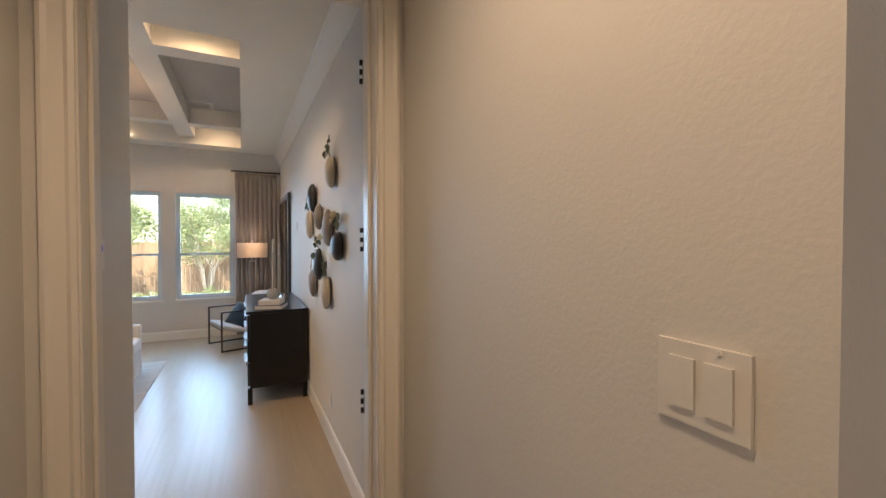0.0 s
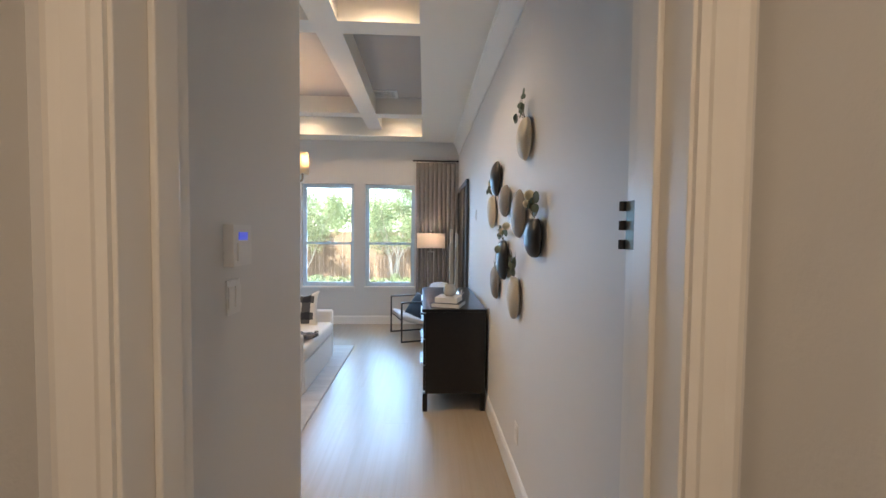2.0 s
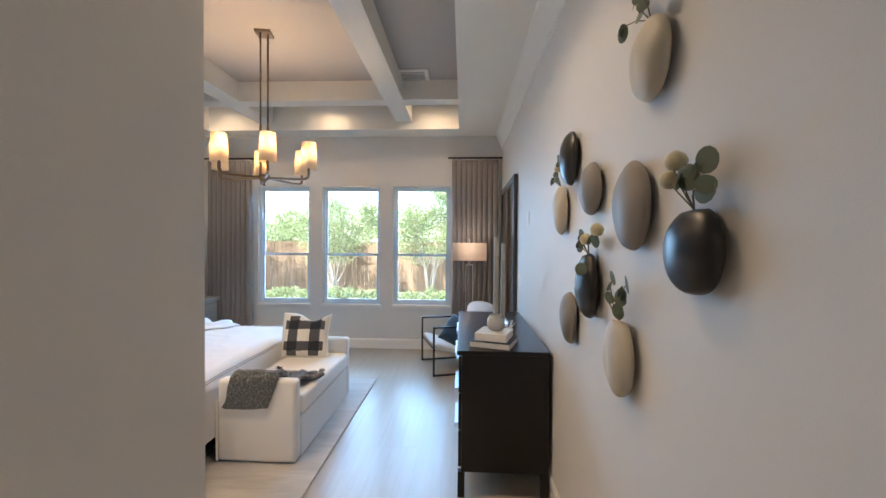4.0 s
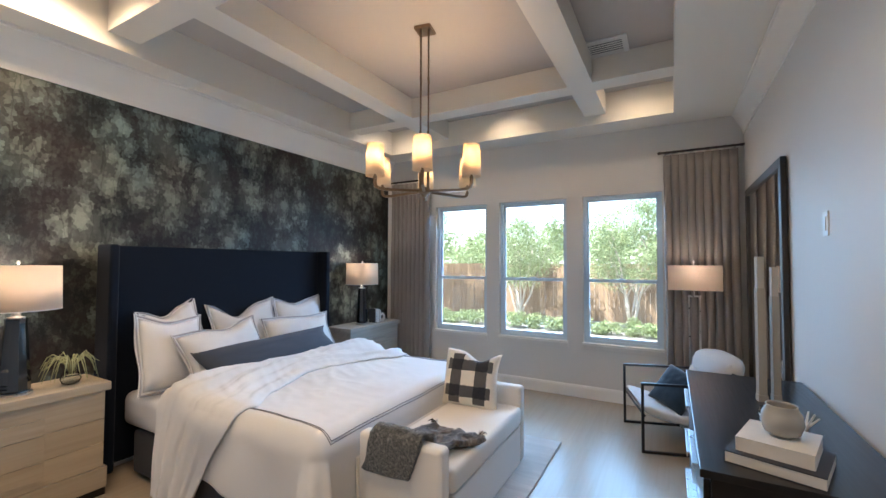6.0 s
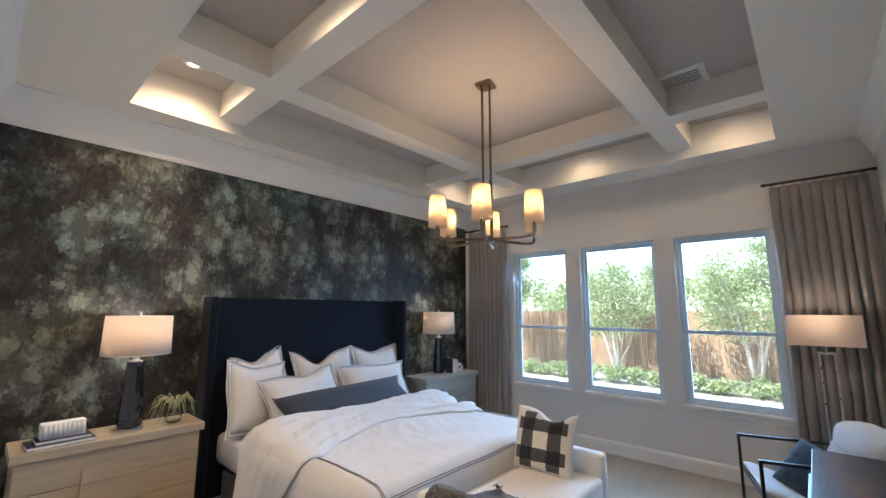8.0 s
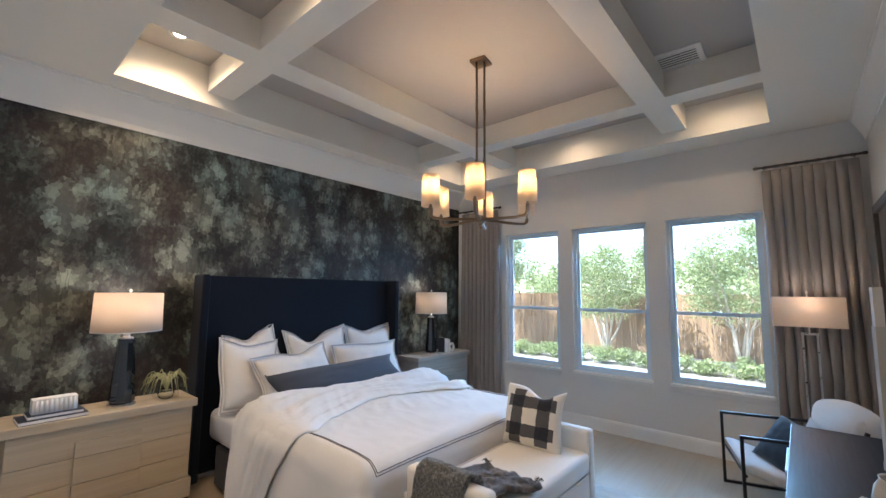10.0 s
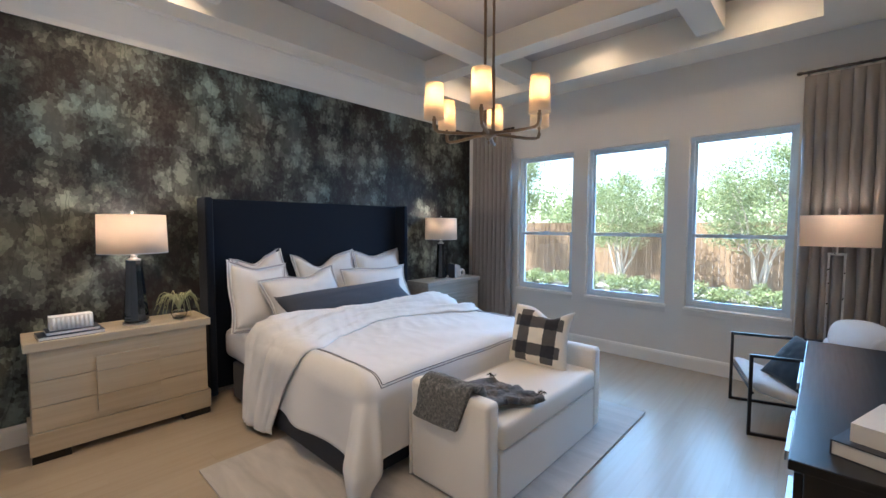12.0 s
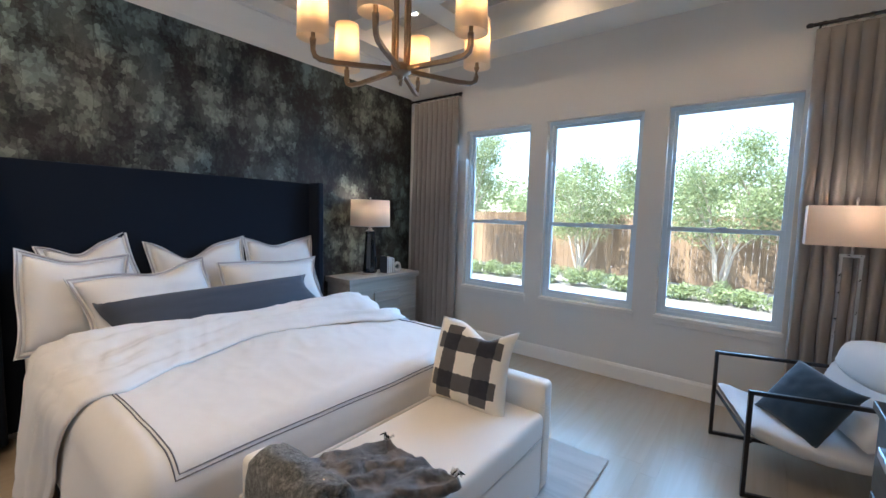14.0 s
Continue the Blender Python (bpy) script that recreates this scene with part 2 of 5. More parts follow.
def plaid_mat():
    """Cream cloth with two dark painted bands each way, in the cushion's own frame."""
    n = Nodes("plaid_cushion_cloth")
    tc = n.add("ShaderNodeTexCoord")
    sp = n.add("ShaderNodeSeparateXYZ")
    n.put(sp, 0, tc.outputs["Object"])
    nz = n.noise(tc.outputs["Object"], 40, 4)

    def band(sock, centre, half):
        d = n.math("ABSOLUTE", n.math("SUBTRACT", sock, centre))
        d = n.math("ADD", d, n.math("MULTIPLY", n.math("SUBTRACT", nz, 0.5), 0.02))
        return n.math("LESS_THAN", d, half)

    bx1 = n.math("ADD", band(sp.outputs["X"], -0.103, 0.047), band(sp.outputs["X"], 0.103, 0.047))
    by1 = n.math("ADD", band(sp.outputs["Y"], -0.098, 0.042), band(sp.outputs["Y"], 0.098, 0.042))
    inx = n.math("LESS_THAN", n.math("ABSOLUTE", sp.outputs["X"]), 0.185)
    iny = n.math("LESS_THAN", n.math("ABSOLUTE", sp.outputs["Y"]), 0.185)
    bx1, by1 = n.math("MULTIPLY", bx1, iny), n.math("MULTIPLY", by1, inx)
    tot = n.math("MINIMUM", n.math("MULTIPLY", n.math("ADD", bx1, by1), 0.91), 1.0)
    ink = n.mix(nz, (0.008, 0.010, 0.018), (0.026, 0.030, 0.045))
    n.set(color=n.mix(tot, (0.74, 0.71, 0.65), ink), rough=0.9, sheen=0.2)
    n.bump(n.noise(n.world(), 900, 2), 0.3, 0.001)
    return n.mat


def leaf_mat(name, a, b, trans=0.3):
    n = Nodes(name)
    g = n.add("ShaderNodeNewGeometry")
    n.set(color=n.mix(g.outputs["Random Per Island"], a, b), rough=0.6)
    t = n.add("ShaderNodeBsdfTranslucent", inputs={"Color": (*b, 1)})
    m = n.add("ShaderNodeMixShader", inputs={0: trans})
    n.tree.links.new(n.bsdf.outputs[0], m.inputs[1])
    n.tree.links.new(t.outputs[0], m.inputs[2])
    n.tree.links.new(m.outputs[0], n.out.inputs["Surface"])
    return n.mat


def glow(name, color, strength):
    n = Nodes(name)
    n.set(color=color)
    n.put(n.bsdf, "Emission Color", (*color, 1))
    n.put(n.bsdf, "Emission Strength", strength)
    return n.mat


WALL = paint("wall_paint_greige", (0.68, 0.66, 0.625))
HALL = paint("hall_paint_greige", (0.68, 0.66, 0.625), grain=90, bump=0.5)
WHITE = paint("trim_paint_white", (0.80, 0.78, 0.735), rough=0.35, bump=0.05)
CEILM = paint("ceiling_paint", (0.78, 0.745, 0.67), rough=0.8)
MURAL = wallpaper_mat()
OAK = wood("floor_oak", (0.375, 0.308, 0.228), (0.335, 0.270, 0.190), "y", 0.40, rand=0.06, coat=0.3, fine=0.12)
NSOAK = wood("cerused_oak", (0.50, 0.415, 0.295), (0.41, 0.33, 0.225), "y", 0.5, 0.8, rand=0.12, fine=0.22)
NS2 = wood("greyed_oak", (0.36, 0.33, 0.29), (0.26, 0.24, 0.21), "y", 0.5, 0.8, rand=0.12)
EBONY = wood("ebonised_oak", (0.006, 0.0055, 0.006), (0.003, 0.003, 0.0035), "y", 0.28, 0.8, coat=0.5)
NAVY = fabric("headboard_navy_linen", (0.004, 0.008, 0.017), sheen=0.05)
SKIRT = fabric("bedrail_charcoal_linen", (0.016, 0.018, 0.026), sheen=0.1)
LINEN = cotton("bed_white_cotton", (0.70, 0.69, 0.68))
SHEET = cotton("sheet_grey_cotton", (0.60, 0.59, 0.60))
GREYTRIM = fabric("border_grey_stitch", (0.20, 0.20, 0.22), sheen=0)
PIPE = fabric("pillow_border_grey", (0.44, 0.43, 0.44), sheen=0)
BOLSTER = fabric("bolster_slate", (0.045, 0.055, 0.078), sheen=0.15)
BENCHM = fabric("bench_cream_linen", (0.79, 0.755, 0.70), vary=0.03)
CURT = fabric("curtain_taupe", (0.265, 0.235, 0.215), weave=600, vary=0.06)
for dark in (NAVY, EBONY):
    dark.node_tree.nodes["Principled BSDF"].inputs["Specular IOR Level"].default_value = 0.22
RUG = rug_mat()
FUR = fur_mat()
PLAID = plaid_mat()
BRONZE = metal("bronze_dark", (0.26, 0.19, 0.13), 0.38)
BLACKM = metal("black_iron", (0.06, 0.055, 0.055), 0.4)
STEEL = metal("nickel_brushed", (0.62, 0.60, 0.57), 0.3)
HINGE = metal("hinge_steel_dull", (0.30, 0.31, 0.28), 0.55)
GLOSSBK = plain("black_lacquer", (0.010, 0.012, 0.014), 0.08, coat=0.6)
SHADE = shade_cloth("lamp_shade_linen", (0.74, 0.64, 0.54), (1.0, 0.66, 0.42), 0.0)
CSHADE = shade_cloth("candle_shade", (0.90, 0.77, 0.60), (1.0, 0.60, 0.25), 0.0)
GLASS = glass_pane("window_glass")
MIRROR = mirror_mat()
# white vinyl with the blue of the skylight put into its colour
VINYL = plain("window_vinyl", (0.66, 0.77, 0.85), 0.35)
PLASTIC = plain("switch_plastic", (0.76, 0.74, 0.70), 0.3)

# ---- mesh tools ----


def part(name, bm, mat, parent=None, label="", smooth=False, bevel=0.0, seg=2):
    if isinstance(bm, bpy.types.Mesh):
        me = bm
    else:
        if bevel:
            bmesh.ops.bevel(bm, geom=[e for e in bm.edges if len(e.link_faces) == 2 and e.calc_face_angle(0) > 0.6], offset=bevel, segments=seg, affect="EDGES", profile=0.5)
        bmesh.ops.recalc_face_normals(bm, faces=bm.faces)
        me = bpy.data.meshes.new(name)
        if smooth:
            for f in bm.faces:
                f.smooth = True
        bm.to_mesh(me)
        bm.free()
        me.materials.append(mat)
    ob = new(name, me)
    if parent:
        ob.parent = parent
    if label:
        tagged(ob, label)
    return ob


def thing(name, label, category, at=(0, 0, 0), rz=0.0, group=""):
    ob = new(name)
    ob.empty_display_size = 0.1
    ob.matrix_world = pose(*at, 0, 0, rz)
    return tagged(ob, label, category, group)


def box(x0, x1, y0, y1, z0, z1, bm=None):
    bm = bm or bmesh.new()
    vs = [bm.verts.new((x, y, z)) for x in (x0, x1) for y in (y0, y1) for z in (z0, z1)]
    for f in ((0, 1, 3, 2), (4, 6, 7, 5), (0, 4, 5, 1), (2, 3, 7, 6), (0, 2, 6, 4), (1, 5, 7, 3)):
        bm.faces.new([vs[i] for i in f])
    return bm


def lathe(profile, cx=0.0, cy=0.0, seg=32, bm=None, cap=True):
    bm = bm or bmesh.new()
    rings = []
    for r, z in profile:
        rings.append([bm.verts.new((cx + r * math.cos(2 * math.pi * i / seg), cy + r * math.sin(2 * math.pi * i / seg), z)) for i in range(seg)])
    for a, b in zip(rings, rings[1:]):
        for i in range(seg):
            bm.faces.new((a[i], a[(i + 1) % seg], b[(i + 1) % seg], b[i]))
    if cap:
        bm.faces.new(rings[0][::-1])
        bm.faces.new(rings[-1])
    return bm


def tube(points, r, seg=8, bm=None, square=False, r_end=None):
    bm = bm or bmesh.new()
    pts = [Vector(p) for p in points]
    rings = []
    if square:
        seg = 4
    up = Vector((0, 0, 1))
    for i, p in enumerate(pts):
        d = (pts[min(i + 1, len(pts) - 1)] - pts[max(i - 1, 0)]).normalized()
        a = d.cross(up)
        if a.length < 0.05:
            a = d.cross(Vector((0, 1, 0)))
        a.normalize()
        b = d.cross(a).normalized()
        rr = r if r_end is None else r + (r_end - r) * i / (len(pts) - 1)
        k = 1.414 if square else 1.0
        off = math.pi / 4 if square else 0
        rings.append([bm.verts.new(p + (a * math.cos(2 * math.pi * j / seg + off) + b * math.sin(2 * math.pi * j / seg + off)) * rr * k) for j in range(seg)])
    for u, v in zip(rings, rings[1:]):
        for j in range(seg):
            bm.faces.new((u[j], u[(j + 1) % seg], v[(j + 1) % seg], v[j]))
    bm.faces.new(rings[0][::-1])
    bm.faces.new(rings[-1])
    return bm


def sheet(fn, nu, nv, bm=None):
    bm = bm or bmesh.new()
    g = [[bm.verts.new(fn(i / nu, j / nv)) for j in range(nv + 1)] for i in range(nu + 1)]
    for i in range(nu):
        for j in range(nv):
            bm.faces.new((g[i][j], g[i + 1][j], g[i + 1][j + 1], g[i][j + 1]))
    return bm


def solid(ob, thick, offset=0.0):
    m = ob.modifiers.new("thickness", "SOLIDIFY")
    m.thickness, m.offset = thick, offset
    return ob


def wobble(x, y, z, s=3.0, seed=0.0):
    return noise.noise(Vector((x * s + seed, y * s - seed, z * s)))


def wall(name, boxes, mat=WALL, label=""):
    bm = bmesh.new()
    for b in boxes:
        box(*b, bm=bm)
    return tagged(part(name, bm, mat), label or "smooth greige painted wall", "wall", kind="structure")


# ---- the shell ----
H = CEIL + 0.5
WINS = [(-2.72, -1.95), (-1.775, -0.92), (-0.735, 0.09)]
WZ0, WZ1 = 0.632, 2.335
TW = 0.15
cuts = [XL - TW] + [v for w in WINS for v in w] + [XR + TW]
bxs = [(cuts[0], cuts[-1], YW, YW + TW, 0, WZ0), (cuts[0], cuts[-1], YW, YW + TW, WZ1, H)]
for i in range(0, len(cuts), 2):
    bxs.append((cuts[i], cuts[i + 1], YW, YW + TW, WZ0, WZ1))
wall("wall_north", bxs)
DX0, DX1, DY0, DY1, DZ = -0.165, 0.635, 4.30, 4.47, 2.45
wall("wall_east", [(XR, XR + TW, DY1, YW, 0, H)])
wall("wall_west", [(XL - TW, XL, YN, YW, 0, H)])
mural = part("wallpaper", box(XL, XL + 0.003, YN, YW, 0.14, 2.80), MURAL)
tagged(mural, "dark mural wallpaper with misty grey-green tree crowns", "wallpaper", kind="structure")
wall("wall_south", [(XL - TW, -0.43, YN - 0.12, YN, 0, H)])
wall("wall_passage", [(-0.43, -0.33, DY1, YN, 0, H)])
wall("wall_doorway", [(-0.43, DX0 - 0.02, DY0, DY1, 0, H), (DX1 + 0.02, XR + TW, DY0, DY1, 0, H), (DX0 - 0.02, DX1 + 0.02, DY0, DY1, DZ + 0.02, H)], HALL)
wall("wall_hall_right", [(0.735, 0.735 + 0.12, 3.10, DY0, 0, H)], HALL, "cream textured plaster hall wall with a corner")
wall("wall_hall_left", [(-0.40, -0.28, 1.0, DY0, 0, H)], HALL)
wall("wall_hall_back", [(-0.40, 2.9, 0.88, 1.0, 0, H)], HALL)
wall("wall_hall_far", [(2.9, 3.02, 0.88, 3.6, 0, H)], HALL)
wall("wall_hall_side", [(0.855, 3.02, 3.6, 3.72, 0, H)], HALL)
# ceiling with the tray
bm = bmesh.new()
for b in ((XL - TW, XR + TW, DY1, TY0, CEIL, TRAY), (XL - TW, XR + TW, TY1, YW + TW, CEIL, TRAY), (XL - TW, TX0, TY0, TY1, CEIL, TRAY), (TX1, XR + TW, TY0, TY1, CEIL, TRAY)):
    box(*b, bm=bm)
BX = [(-2.54, -2.32), (-0.635, -0.42)]
BY = [(6.94, 7.14), (9.39, 9.59)]
for x0, x1 in BX:
    box(x0, x1, TY0, TY1, BEAM, TRAY, bm=bm)
for y0, y1 in BY:
    for x0, x1 in ((TX0, BX[0][0]), (BX[0][1], BX[1][0]), (BX[1][1], TX1)):
        box(x0, x1, y0, y1, BEAM, TRAY, bm=bm)
tagged(part("ceiling", bm, CEILM), "off-white tray ceiling crossed by four coffer beams", "ceiling", kind="structure")
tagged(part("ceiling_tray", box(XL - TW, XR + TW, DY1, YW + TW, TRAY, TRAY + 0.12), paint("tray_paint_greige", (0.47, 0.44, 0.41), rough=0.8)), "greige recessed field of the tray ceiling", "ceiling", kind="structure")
tagged(part("ceiling_hall", box(-0.40, 3.02, 0.88, DY0, 2.74, 2.86), CEILM), "flat off-white hall ceiling", "ceiling", kind="structure")

# trims
BASE = [(0, 0), (0.016, 0), (0.016, 0.115), (0.009, 0.135), (0, 0.14)]
CROWN = [(0, -0.20), (0.010, -0.20), (0.014, -0.17), (0.034, -0.12), (0.066, -0.055), (0.082, -0.02), (0.094, -0.016), (0.094, 0), (0, 0)]
CASE = [(0, 0), (0.013, 0.0), (0.017, 0.012), (0.012, 0.022), (0.019, 0.050), (0.024, 0.062), (0.022, 0.072), (0, 0.072)]


def moulding(name, p0, p1, inward, prof, z, mat=WHITE, label="white painted moulding", category="moulding"):
    """A profile of (out from the wall, up) run along a wall from p0 to p1."""
    bm = bmesh.new()
    ends = []
    for p in (p0, p1):
        ends.append([bm.verts.new((p[0] + inward[0] * a, p[1] + inward[1] * a, z + b)) for a, b in prof])
    n = len(prof)
    for i in range(n):
        bm.faces.new((ends[0][i], ends[0][(i + 1) % n], ends[1][(i + 1) % n], ends[1][i]))
    bm.faces.new(ends[0])
    bm.faces.new(ends[1][::-1])
    return tagged(part(name, bm, mat), label, category, kind="structure")


RUNS = [((XL, YN + 0.0), (XL, YW), (1, 0)), ((XL, YW), (XR, YW), (0, -1)), ((XR, YW), (XR, DY1), (-1, 0)), ((XL, YN), (-0.33, YN), (0, 1)), ((-0.33, YN), (-0.33, DY1), (1, 0))]
for a, b, n in RUNS:
    moulding("baseboard", a, b, n, BASE, 0, label="tall white painted baseboard", category="baseboard")
    if n != (0, -1):
        prof = [(u * 1.3, v * 1.3) for u, v in CROWN] if a[0] == b[0] == XL else CROWN
        moulding("crown_moulding", a, b, n, prof, CEIL, label="white painted crown moulding", category="crown moulding")
moulding("crown_moulding", (-0.33, DY1), (XR, DY1), (0, 1), CROWN, CEIL, label="white painted crown moulding", category="crown moulding")
moulding("baseboard", (0.735, 3.10), (0.735, DY0), (-1, 0), BASE, 0, label="tall white painted baseboard", category="baseboard")
moulding("baseboard", (-0.28, 1.0), (-0.28, DY0), (1, 0), BASE, 0, label="tall white painted baseboard", category="baseboard")

# doorway lining and casings
door = thing("door_1", "cream painted open doorway, its door leaf taken off", "doorway", ((DX0 + DX1) / 2, DY0, 0))
tagged(door, kind="structure")


def local(bm, at):
    bmesh.ops.translate(bm, vec=Vector((-at[0], -at[1], -at[2])), verts=bm.verts)
    return bm


DO = (door.location.x, DY0, 0)
CREAM = paint("door_trim_cream", (0.76, 0.72, 0.65), rough=0.35, bump=0.05)
for x0, x1 in ((DX0 - 0.02, DX0), (DX1, DX1 + 0.02)):
    part("jamb", local(box(x0, x1, DY0 - 0.004, DY1 + 0.004, 0, DZ), DO), CREAM, door, bevel=0.002)
    s = 0.012 if x0 < 0 else -0.012
    xa = x1 if x0 < 0 else x0
    part("door_stop", local(box(min(xa, xa + s), max(xa, xa + s), DY0 + 0.065, DY0 + 0.125, 0, DZ - 0.012), DO), CREAM, door, bevel=0.003)
part("head_jamb", local(box(DX0 - 0.02, DX1 + 0.02, DY0 - 0.004, DY1 + 0.004, DZ, DZ + 0.02), DO), CREAM, door)
for side in (-1, 1):
    xi = DX0 - 0.006 if side < 0 else DX1 + 0.006
    for yy, oy in ((DY0, -1), (DY1, 1)):
        bm = bmesh.new()
        rings = [[bm.verts.new((xi + side * b, yy + oy * a, z)) for a, b in CASE] for z in (0, DZ + 0.06)]
        n = len(CASE)
        for i in range(n):
            bm.faces.new((rings[0][i], rings[0][(i + 1) % n], rings[1][(i + 1) % n], rings[1][i]))
        bm.faces.new(rings[0])
        bm.faces.new(rings[1][::-1])
        part("casing", local(bm, DO), CREAM, door)
for z in (0.94, 1.567, 2.21):
    hinge = part("hinge", local(box(DX1 - 0.002, DX1 + 0.001, DY1 - 0.034, DY1 + 0.002, z - 0.045, z + 0.045), DO), HINGE, door, "nickel hinge leaf")
    for k in (-0.036, 0.0, 0.036):
        part("knuckle", local(lathe([(0.0065, z + k - 0.009), (0.0065, z + k + 0.009)], DX1 - 0.006, DY1 + 0.008, 10), DO), BLACKM, hinge)
part("strike_plate", local(box(DX0 - 0.001, DX0 + 0.002, DY0 + 0.125, DY0 + 0.155, 0.92, 0.98), DO), BRONZE, door, "dark metal strike plate")

# windows
for wi, (x0, x1) in enumerate(WINS):
    c = ((x0 + x1) / 2, YW, WZ0)
    win = thing("window_%d" % (wi + 1), "white single-hung window, two panes, looking on the yard", "window", c)
    tagged(win, kind="structure")
    YF0, YF1 = YW + 0.055, YW + 0.125

    def ring(name, a0, a1, z0, z1, w, ya, yb, mat=VINYL, bw=None):
        bm = bmesh.new()
        bw = bw or w
        box(a0, a0 + w, ya, yb, z0, z1, bm=bm)
        box(a1 - w, a1, ya, yb, z0, z1, bm=bm)
        box(a0 + w, a1 - w, ya, yb, z0, z0 + bw, bm=bm)
        box(a0 + w, a1 - w, ya, yb, z1 - w, z1, bm=bm)
        return part(name, local(bm, c), mat, win)

    ring("window_frame", x0, x1, WZ0, WZ1, 0.032, YF0, YF1 + 0.02)
    zm = 1.352
    ring("upper_sash", x0 + 0.032, x1 - 0.032, zm - 0.018, WZ1 - 0.032, 0.024, YF0 + 0.038, YF0 + 0.062)
    ring("lower_sash", x0 + 0.032, x1 - 0.032, WZ0 + 0.032, zm + 0.018, 0.030, YF0 + 0.008, YF0 + 0.034, bw=0.036)
    for za, zb, yy in ((zm - 0.0, WZ1 - 0.05, YF0 + 0.05), (WZ0 + 0.06, zm, YF0 + 0.02)):
        p = part("pane", local(box(x0 + 0.05, x1 - 0.05, yy, yy + 0.004, za, zb), c), GLASS, win)
        p.visible_shadow = False
    part("sash_lock", local(box((x0 + x1) / 2 - 0.03, (x0 + x1) / 2 + 0.03, YF0 - 0.004, YF0 + 0.02, zm + 0.018, zm + 0.028), c), VINYL, win, bevel=0.003)
    part("window_sill", local(box(x0 - 0.012, x1 + 0.012, YW - 0.020, YW + 0.055, WZ0 - 0.022, WZ0 + 0.002), c), WHITE, win, bevel=0.004)
    part("apron", local(box(x0 - 0.012, x1 + 0.012, YW - 0.012, YW - 0.001, WZ0 - 0.075, WZ0 - 0.024), c), WALL, win, bevel=0.003)

# vent and downlights
v = thing("ceiling_vent", "white louvred air vent in the ceiling tray", "air vent", (-0.285, 9.25, TRAY))
bm = bmesh.new()
for b in ((-0.17, 0.17, -0.15, -0.11, -0.012, 0), (-0.17, 0.17, 0.11, 0.15, -0.012, 0), (-0.17, -0.13, -0.11, 0.11, -0.012, 0), (0.13, 0.17, -0.11, 0.11, -0.012, 0)):
    box(*b, bm=bm)
part("vent_frame", bm, WHITE, v)
# the duct's shade is a dark sheet behind the slats, no opening is cut
DARK = plain("vent_shade_dark", (0.05, 0.05, 0.05), 0.8)
part("backing", box(-0.13, 0.13, -0.11, 0.11, -0.003, -0.001), DARK, v, "dark sheet painting the shade inside the duct")
for i in range(6):
    y = -0.090 + i * 0.036
    part("slat", box(-0.13, 0.13, y - 0.008, y + 0.008, -0.009, -0.005), WHITE, v)
LENS = glow("downlight_lens", (1.0, 0.82, 0.65), 3.0)
# the three hall fittings are unseen, the last added only for the fill
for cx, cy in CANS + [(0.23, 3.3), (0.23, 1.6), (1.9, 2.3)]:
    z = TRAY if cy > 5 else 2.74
    d = thing("recessed_downlight", "white trimmed recessed ceiling downlight, lit, unseen in the hall", "downlight", (cx, cy, z), group="ceiling downlights")
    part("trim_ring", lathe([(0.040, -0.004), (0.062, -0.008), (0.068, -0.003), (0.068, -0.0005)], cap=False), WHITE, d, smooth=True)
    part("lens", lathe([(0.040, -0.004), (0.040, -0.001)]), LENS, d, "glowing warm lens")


# wall plates
def plate(name, label, cat, at, rz, w, h, rockers, pos_mat=PLASTIC):
    t = thing(name, label, cat, at, rz)
    part("faceplate", box(-w / 2, w / 2, -0.006, 0.0, -h / 2, h / 2), pos_mat, t, bevel=0.002)
    n = rockers
    for i in range(n):
        cx = (i - (n - 1) / 2) * 0.046
        part("rocker", box(cx - 0.017, cx + 0.017, -0.010, -0.0062, -0.033, 0.033), pos_mat, t, bevel=0.0015)
        part("screw", lathe([(0.003, -0.001), (0.003, 0.001)], 0, 0, 8), pos_mat, t).matrix_local = pose(cx, -0.0065, 0.048, 90)
    return t


plate("light_switch", "white double rocker light switch on the hall wall", "light switch", (0.735, 3.232, 1.378), -90, 0.116, 0.106, 2)
plate("outlet", "white wall outlet low on the bedroom wall", "outlet", (XR, 6.12, 0.35), -90, 0.072, 0.115, 1)
plate("light_switch", "white single switch plate on the bedroom wall", "light switch", (XR, 8.22, 1.745), -90, 0.072, 0.115, 1)
plate("light_switch", "grey-white double switch plate under the keypad", "light switch", (-0.33, 4.99, 1.348), 90, 0.085, 0.105, 2)
kp = thing("alarm_keypad", "white rounded alarm keypad with a small blue screen", "alarm keypad", (-0.33, 5.0, 1.505), 90)
part("case", box(-0.062, 0.062, -0.030, 0.0, -0.062, 0.062), PLASTIC, kp, bevel=0.022, seg=4)
part("cover", box(-0.042, 0.042, -0.035, -0.0302, -0.046, 0.008), PLASTIC, kp, bevel=0.004)
part("screen", box(-0.030, 0.030, -0.0325, -0.0302, 0.016, 0.040), glow("keypad_screen", (0.12, 0.16, 0.9), 0.04), kp, "lit blue screen")


